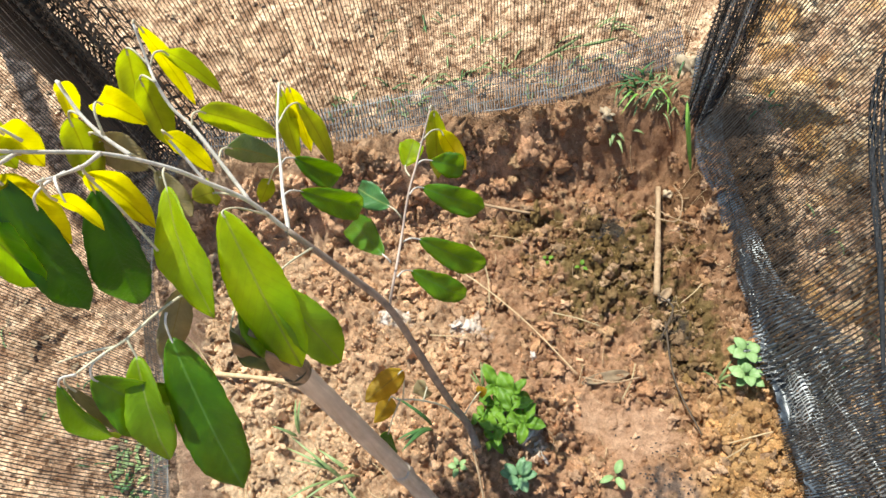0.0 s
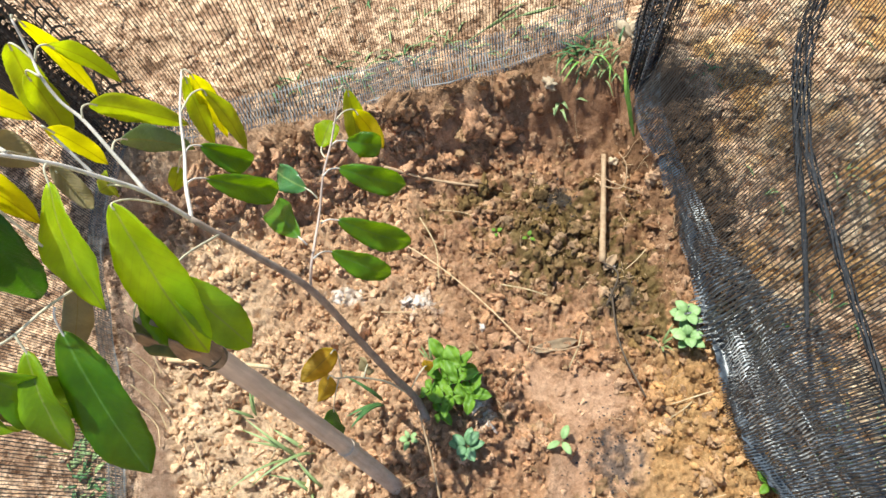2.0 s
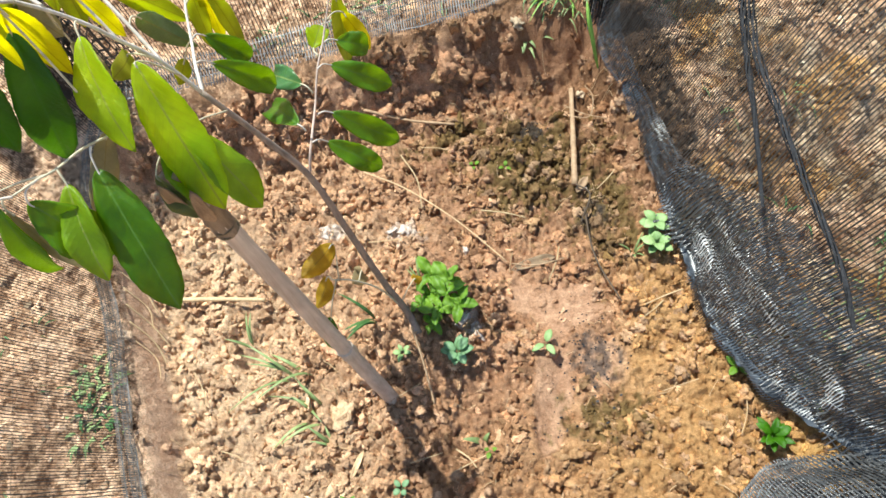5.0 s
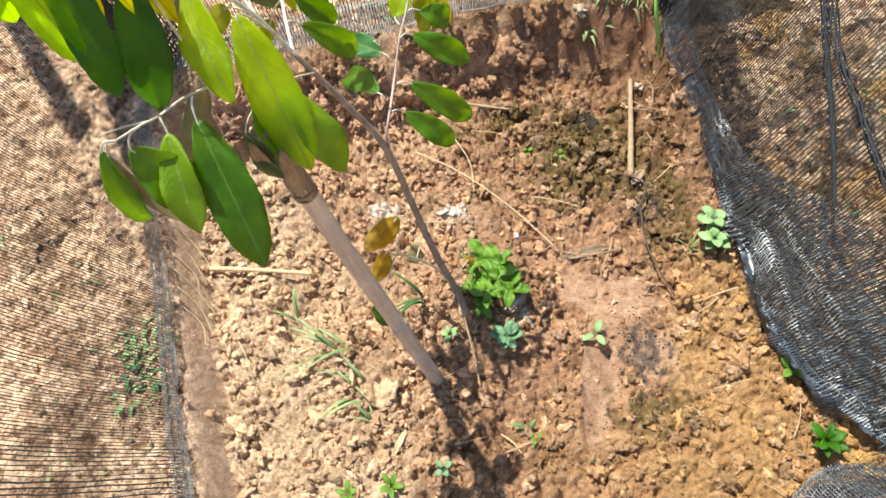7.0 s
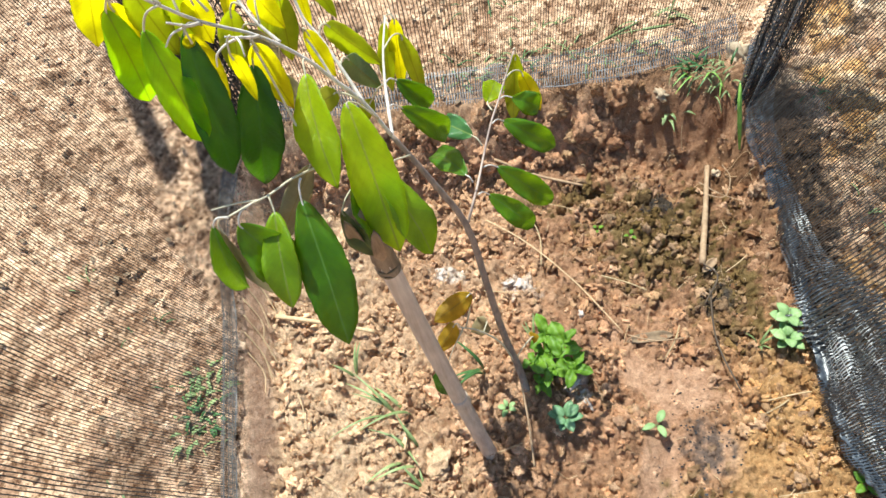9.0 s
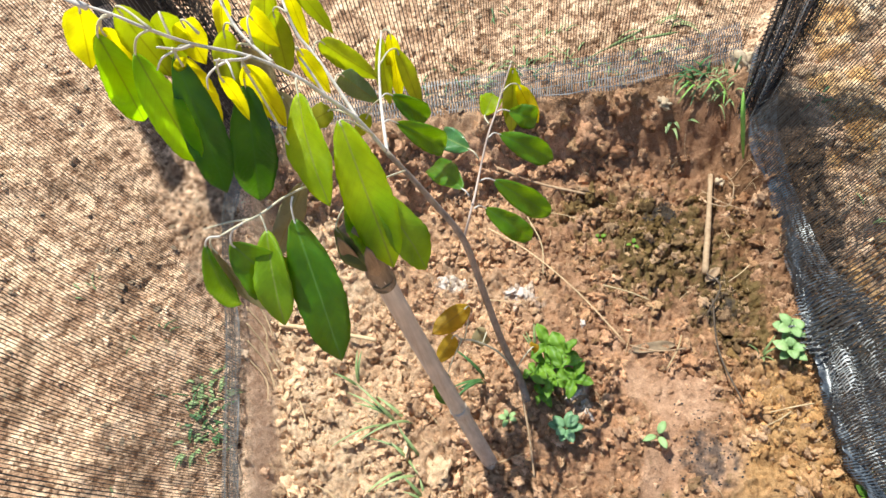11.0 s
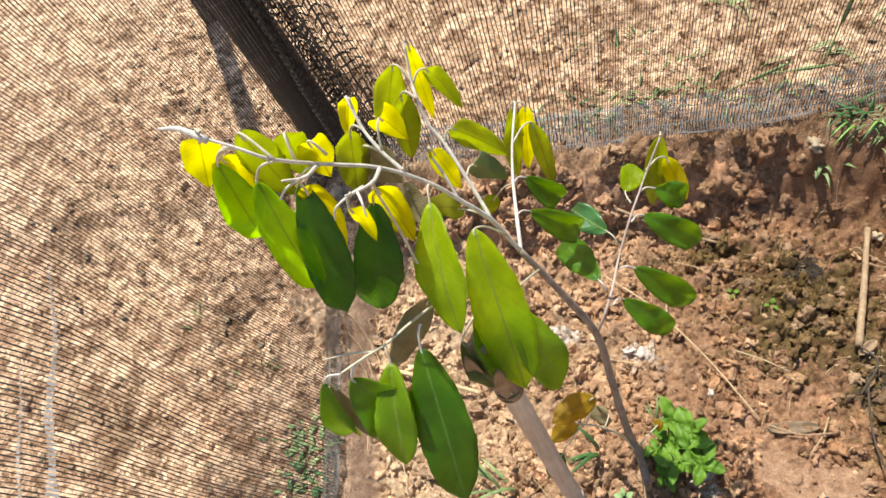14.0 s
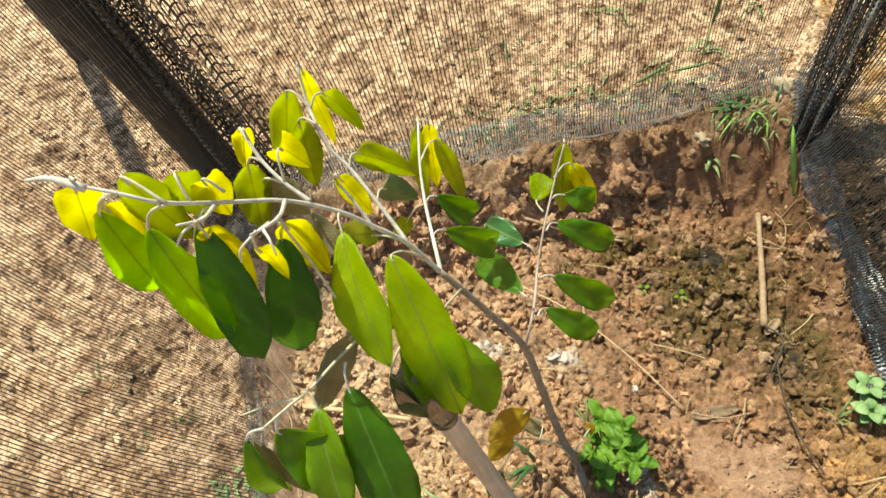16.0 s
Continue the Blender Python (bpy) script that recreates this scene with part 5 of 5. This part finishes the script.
for i, (x, y, n, l) in enumerate(behind + beside + under):
    broad = (x, y, n, l) in beside[:4]
    grass_tuft((x, y), "scattered green grass on sandy earth outside the net", n, l * (0.4 if broad else 0.6), 0.0075 if broad else 0.0034, 40 + i, (0.3 * math.sin(i), 0.3 * math.cos(3 * i)), (GRASS, GRASSDARK)[i % 3 == 1], 2.2, "grass outside the nets", 0.5, 0.014 if broad else 0.022)


def litter():
    """Dry leaf bits and dark crumbs on the earth outside the nets, too many to count."""
    rng = random.Random(5)
    verts, faces = [], []
    while len(faces) < 2400:
        x, y = rng.uniform(-1.5, 1.5), rng.uniform(-0.5, 1.9)
        if max(rim(x, y)) < 0.97 and not (x > right_edge(y) + 0.05):
            continue
        if noise.noise(Vector((x * 4, y * 4, 2))) + 0.35 * rng.random() < 0.1:
            continue
        z = ground_z(x, y) + 0.002
        a, s = rng.uniform(0, 6.28), rng.uniform(0.002, 0.010)
        o = len(verts)
        for k, (u, v) in enumerate(((-1, -0.4), (0.1, -0.5), (1, 0.1), (0.2, 0.5), (-0.8, 0.4))):
            verts.append((x + s * (u * math.cos(a) - v * math.sin(a)), y + s * (u * math.sin(a) + v * math.cos(a)), z + s * rng.uniform(0, 0.5)))
        faces.append(tuple(range(o, o + 5)))
    me = bm_mesh("leaf_litter", verts, faces, False)
    me.materials.append(LITTER)
    tagged(new("leaf_litter", me), "brown dry leaf bits scattered on sandy earth", "litter", kind="stuff")


litter()


def charcoal():
    rng = random.Random(9)
    shapes = [clod_shape(rng, 0) for _ in range(5)]
    verts, faces = [], []
    for cx, cy, sx, sy, n in ((0.345, 0.02, 0.035, 0.05, 190), (0.32, 0.50, 0.035, 0.03, 90), (0.40, 0.30, 0.03, 0.04, 50), (0.30, -0.09, 0.05, 0.03, 60)):
        for _ in range(n):
            x, y = rng.gauss(cx, sx), rng.gauss(cy, sy)
            vs, fs = rng.choice(shapes)
            s = rng.uniform(0.0018, 0.0050)
            m = Matrix.Translation((x, y, ground_z(x, y) + s * 0.1)) @ Euler((rng.uniform(0, 6), rng.uniform(0, 6), 0)).to_matrix().to_4x4() @ Matrix.Scale(s, 4)
            o = len(verts)
            verts += [m @ v for v in vs]
            faces += [tuple(i + o for i in f) for f in fs]
    me = bm_mesh("charcoal_bits", verts, faces, False)
    me.materials.append(CHARCOAL)
    tagged(new("charcoal_bits", me), "small black charcoal bits scattered on damp clay", "charcoal", kind="stuff")


charcoal()


# ---- sticks, straws and stones ----
def lying(name, label, pts, r, mat, category="stick", seed=0, group="", lift=0.004):
    """A stick or straw that follows the earth's surface."""
    q = [Vector((x, y, max(ground_z(x, y), ground_base(x, y)) + (h if h is not None else lift))) for x, y, h in pts]
    me = tube(name, q, r, r * 0.8, 20, 7, 0.0, 0.25, seed)
    at = q[0].copy()
    me.transform(Matrix.Translation(-at))
    me.materials.append(mat)
    ob = new(name, me)
    ob.location = at
    return tagged(ob, label, category, group)


lying("stick", "straight pale wooden peg lying against the mossy clay slope", [(0.383, 0.350, 0.008), (0.400, 0.45, 0.014), (0.420, 0.57, 0.018)], 0.0062, STICK, "stick", 1)
lying("stick", "thin brown stick lying across the foot of the bank", [(-0.005, 0.596, 0.010), (0.08, 0.572, 0.012), (0.175, 0.544, 0.008)], 0.0034, STICK, "stick", 2)
lying("stick", "pale dry stick lying on light clods", [(-0.432, 0.255, 0.012), (-0.33, 0.240, 0.012), (-0.228, 0.222, 0.010)], 0.0048, STRAW, "stick", 3)
lying("twig", "long thin straw-coloured twig across the clay", [(-0.02, 0.462, 0.012), (0.06, 0.405, 0.012), (0.15, 0.315, 0.012), (0.232, 0.217, 0.006)], 0.0014, STRAW, "twig", 4)
lying("twig", "thin bent straw-coloured twig on the clay", [(0.058, 0.487, 0.012), (0.086, 0.42, 0.012), (0.089, 0.352, 0.012)], 0.0013, STRAW, "twig", 5)
lying("twig", "dark rotten twig on damp mud", [(0.390, 0.30, 0.006), (0.389, 0.20, 0.006), (0.414, 0.105, 0.006)], 0.0017, DARKTWIG, "twig", 6)
lying("twig", "thin brown vine stem on the clay beside the sapling", [(0.056, 0.092, 0.012), (0.066, 0.035, 0.012), (0.074, -0.028, 0.008)], 0.0020, STICK, "twig", 7)
lying("twig", "thin brown rootlet on the clay", [(0.24, 0.21, 0.008), (0.285, 0.196, 0.012), (0.335, 0.205, 0.010)], 0.0013, STICK, "twig", 8)
lying("twig", "crooked dry twig beside the wooden peg", [(0.402, 0.50, 0.02), (0.440, 0.49, 0.02), (0.455, 0.53, 0.02), (0.448, 0.57, 0.02)], 0.0012, STICK, "twig", 9)
lying("twig", "crooked dry twig beside the wooden peg", [(0.398, 0.53, 0.02), (0.43, 0.50, 0.02), (0.47, 0.47, 0.016)], 0.0010, STICK, "twig", 10)
lying("twig", "dark twig at the foot of the wooden peg", [(0.384, 0.35, 0.01), (0.405, 0.32, 0.012), (0.378, 0.27, 0.008)], 0.0018, DARKTWIG, "twig", 12)
for i, (x0, y0, x1, y1) in enumerate(((0.022, -0.115, 0.077, -0.106), (0.088, -0.14, 0.154, -0.122), (0.10, -0.105, 0.13, -0.14), (0.564, -0.084, 0.539, -0.142), (0.479, 0.087, 0.440, 0.066),
        (0.515, 0.10, 0.45, 0.088), (0.01, -0.008, 0.055, 0.008), (-0.30, -0.05, -0.26, -0.07), (-0.22, 0.05, -0.20, 0.11), (0.44, -0.06, 0.50, -0.05), (-0.02, 0.30, 0.05, 0.285), (0.33, 0.23, 0.30, 0.17), (-0.13, 0.09, -0.09, 0.055),
        (-0.36, 0.10, -0.33, 0.03), (0.20, 0.33, 0.28, 0.30), (0.10, 0.50, 0.16, 0.48), (0.46, 0.36, 0.42, 0.33))):
    lying("straw", "short dry straw on the clay", [(x0, y0, 0.008), ((x0 + x1) / 2 + 0.004, (y0 + y1) / 2, 0.010), (x1, y1, 0.007)], 0.0007 + 0.0003 * (i % 3), STRAW, "straw", 20 + i, "loose straws")
def dry_leaf(base, tip, width, label, h0, h1, seed, mat):
    (x0, y0), (x1, y1) = base, tip
    b, t = Vector((x0, y0, ground_z(x0, y0) + h0)), Vector((x1, y1, ground_z(x1, y1) + h1))
    me = blade_mesh("dry_leaf", b, t, width, (0.2, -0.1, 1), 28, 0.004, 10, 6, 0.0006, 1.0, 0.35, seed)
    me.transform(Matrix.Translation(-b))
    me.materials.append(mat)
    me.materials.append(mat)
    ob = new("dry_leaf", me)
    ob.location = b
    tagged(ob, label, "leaf")


dry_leaf((-0.082, -0.124), (-0.056, -0.080), 0.010, "pale dry folded leaf lying on clay clods", 0.010, 0.012, 1.0, STRAW)
dry_leaf((0.238, 0.205), (0.322, 0.220), 0.020, "brown curled dry leaf at the edge of the smooth mud", 0.008, 0.010, 2.6, LITTER)
dry_leaf((0.384, 0.340), (0.410, 0.362), 0.016, "pale dry leaf at the foot of the wooden peg", 0.010, 0.012, 4.1, STICK)
# dry roots hanging on the left wall
for i in range(6):
    y = 0.16 + 0.035 * i
    x = left_edge(y) + 0.03
    lying("rootlet", "fine dry root hanging from the hole's wall", [(x - 0.01, y, 0.006), (x + 0.02, y - 0.03, 0.012), (x + 0.03 + 0.01 * (i % 3), y - 0.07, 0.006)], 0.0011, STRAW, "root", 60 + i, "dry roots on the wall")


def lump(name, label, x, y, size, mat, seed, category="clod", group="", col=None, z=0.0):
    vs, fs = clod_shape(random.Random(seed), 2)
    me = bm_mesh(name, [v * size for v in vs], fs)
    if col is not None:
        att = me.color_attributes.new("earth", "FLOAT_COLOR", "POINT")
        att.data.foreach_set("color", [c for _ in vs for c in (*col, 0.0)])
    me.materials.append(mat)
    ob = new(name, me)
    ob.location = (x, y, ground_z(x, y) + size * 0.18 + z)
    ob.rotation_euler = (0.3 * (seed % 3), 0.2 * (seed % 5), seed)
    return tagged(ob, label, category, group)


lump("clod", "large pale blocky clay clod", -0.088, -0.020, 0.050, CLOD, 3, "clod", "large clods", tuple(Vector(PALE) * 0.95))
lump("stone", "pale yellowish stone half buried in the bank", 0.488, 0.775, 0.042, STONE, 5, "stone", z=-0.012)
lump("stone", "small round pale stone beside the wooden peg", 0.437, 0.562, 0.020, STONE, 6, "stone", z=0.008)
lump("stone", "pale lumpy stone in the earth bank", 0.335, 0.690, 0.036, STONE, 8, "stone", z=-0.008)
for i, (x, y, s) in enumerate(((-0.11, 0.353, 0.022), (-0.085, 0.345, 0.024), (-0.07, 0.36, 0.016), (0.049, 0.312, 0.026), (0.03, 0.32, 0.016), (0.142, 0.112, 0.024), (0.152, 0.095, 0.018), (0.165, 0.075, 0.014), (0.16, 0.255, 0.014), (0.40, 0.345, 0.010))):
    lump("lime_crumb", "white chalky crumb on the clay", x, y, s, LIME, 30 + i, "crumb", "white crumbs", z=-s * 0.38)
rng = random.Random(77)
shared = []
for k in range(8):
    vs, fs = clod_shape(rng, 2, 1.2)
    shared.append((vs, fs))
spots = []
while len(spots) < 290:
    x, y = rng.uniform(-0.48, 0.56), rng.uniform(-0.36, 0.73)
    l, b, r = rim(x, y)
    bank = 0.15 < b < 0.97 and l < 0.5 and x < 0.30 and y > 0
    if len(spots) < 110 and not bank:
        continue
    if not bank and (shelf(x, y) > 0.3 or max(l, b, r) > 0.8 or rng.random() > roughness(x, y) * (1.0 if x < 0.02 else 0.55) or abs(x - 0.0) < 0.02 and abs(y) < 0.02):
        continue
    spots.append((x, y, (0.018 if bank else 0.012) + 0.022 * rng.random() ** 2.0, bank))
for i, (x, y, s, bank) in enumerate(spots):
    vs, fs = shared[i % 8]
    me = bm_mesh("clod", [v * s for v in vs], fs)
    c = Vector(earth(x, y)).lerp(Vector((0.44, 0.31, 0.19)), rng.choice((0, 0, 0.4, 0.8)) if x > 0.1 else 0) * rng.uniform(0.88, 1.2)
    att = me.color_attributes.new("earth", "FLOAT_COLOR", "POINT")
    att.data.foreach_set("color", [q for _ in vs for q in (*c, 0.0)])
    me.materials.append(CLOD)
    ob = new("clod", me)
    ob.location = (x, y - (0.006 if bank else 0), ground_z(x, y) + s * (0.12 if bank else -0.02))
    ob.rotation_euler = (rng.uniform(0, 6), rng.uniform(0, 6), rng.uniform(0, 6))
    tagged(ob, "crumbly reddish clay clod" if x > 0 else "crumbly pale clay clod", "clod", "clay clods")


def fibres():
    """Fine dry roots and straw fibres strewn over the loose earth, too many to count."""
    rng = random.Random(31)
    verts, faces = [], []
    n = 0
    while n < 260:
        x, y = rng.uniform(-0.46, 0.54), rng.uniform(-0.36, 0.66)
        if max(rim(x, y)) > 0.7 or rng.random() < 0.8 * silt(x, y):
            continue
        n += 1
        a, ln, bend = rng.uniform(0, 6.28), rng.uniform(0.012, 0.050), rng.uniform(-2.0, 2.0)
        q, m = [], 6
        for k in range(m):
            q.append(Vector((x, y, ground_z(x, y) + 0.0045 + 0.003 * math.sin(3.1 * k / (m - 1)))))
            x += math.cos(a) * ln / m
            y += math.sin(a) * ln / m
            a += bend / m
        r = rng.uniform(0.00035, 0.0008)
        me = tube("fibre", q, r, r * 0.6, 9, 4)
        o = len(verts)
        verts += [v.co.copy() for v in me.vertices]
        faces += [tuple(i + o for i in p.vertices) for p in me.polygons]
        bpy.data.meshes.remove(me)
    me = bm_mesh("root_fibres", verts, faces)
    me.materials.append(STRAW)
    tagged(new("root_fibres", me), "fine dry roots and straw fibres strewn over clay crumbs", "roots", kind="stuff")


fibres()
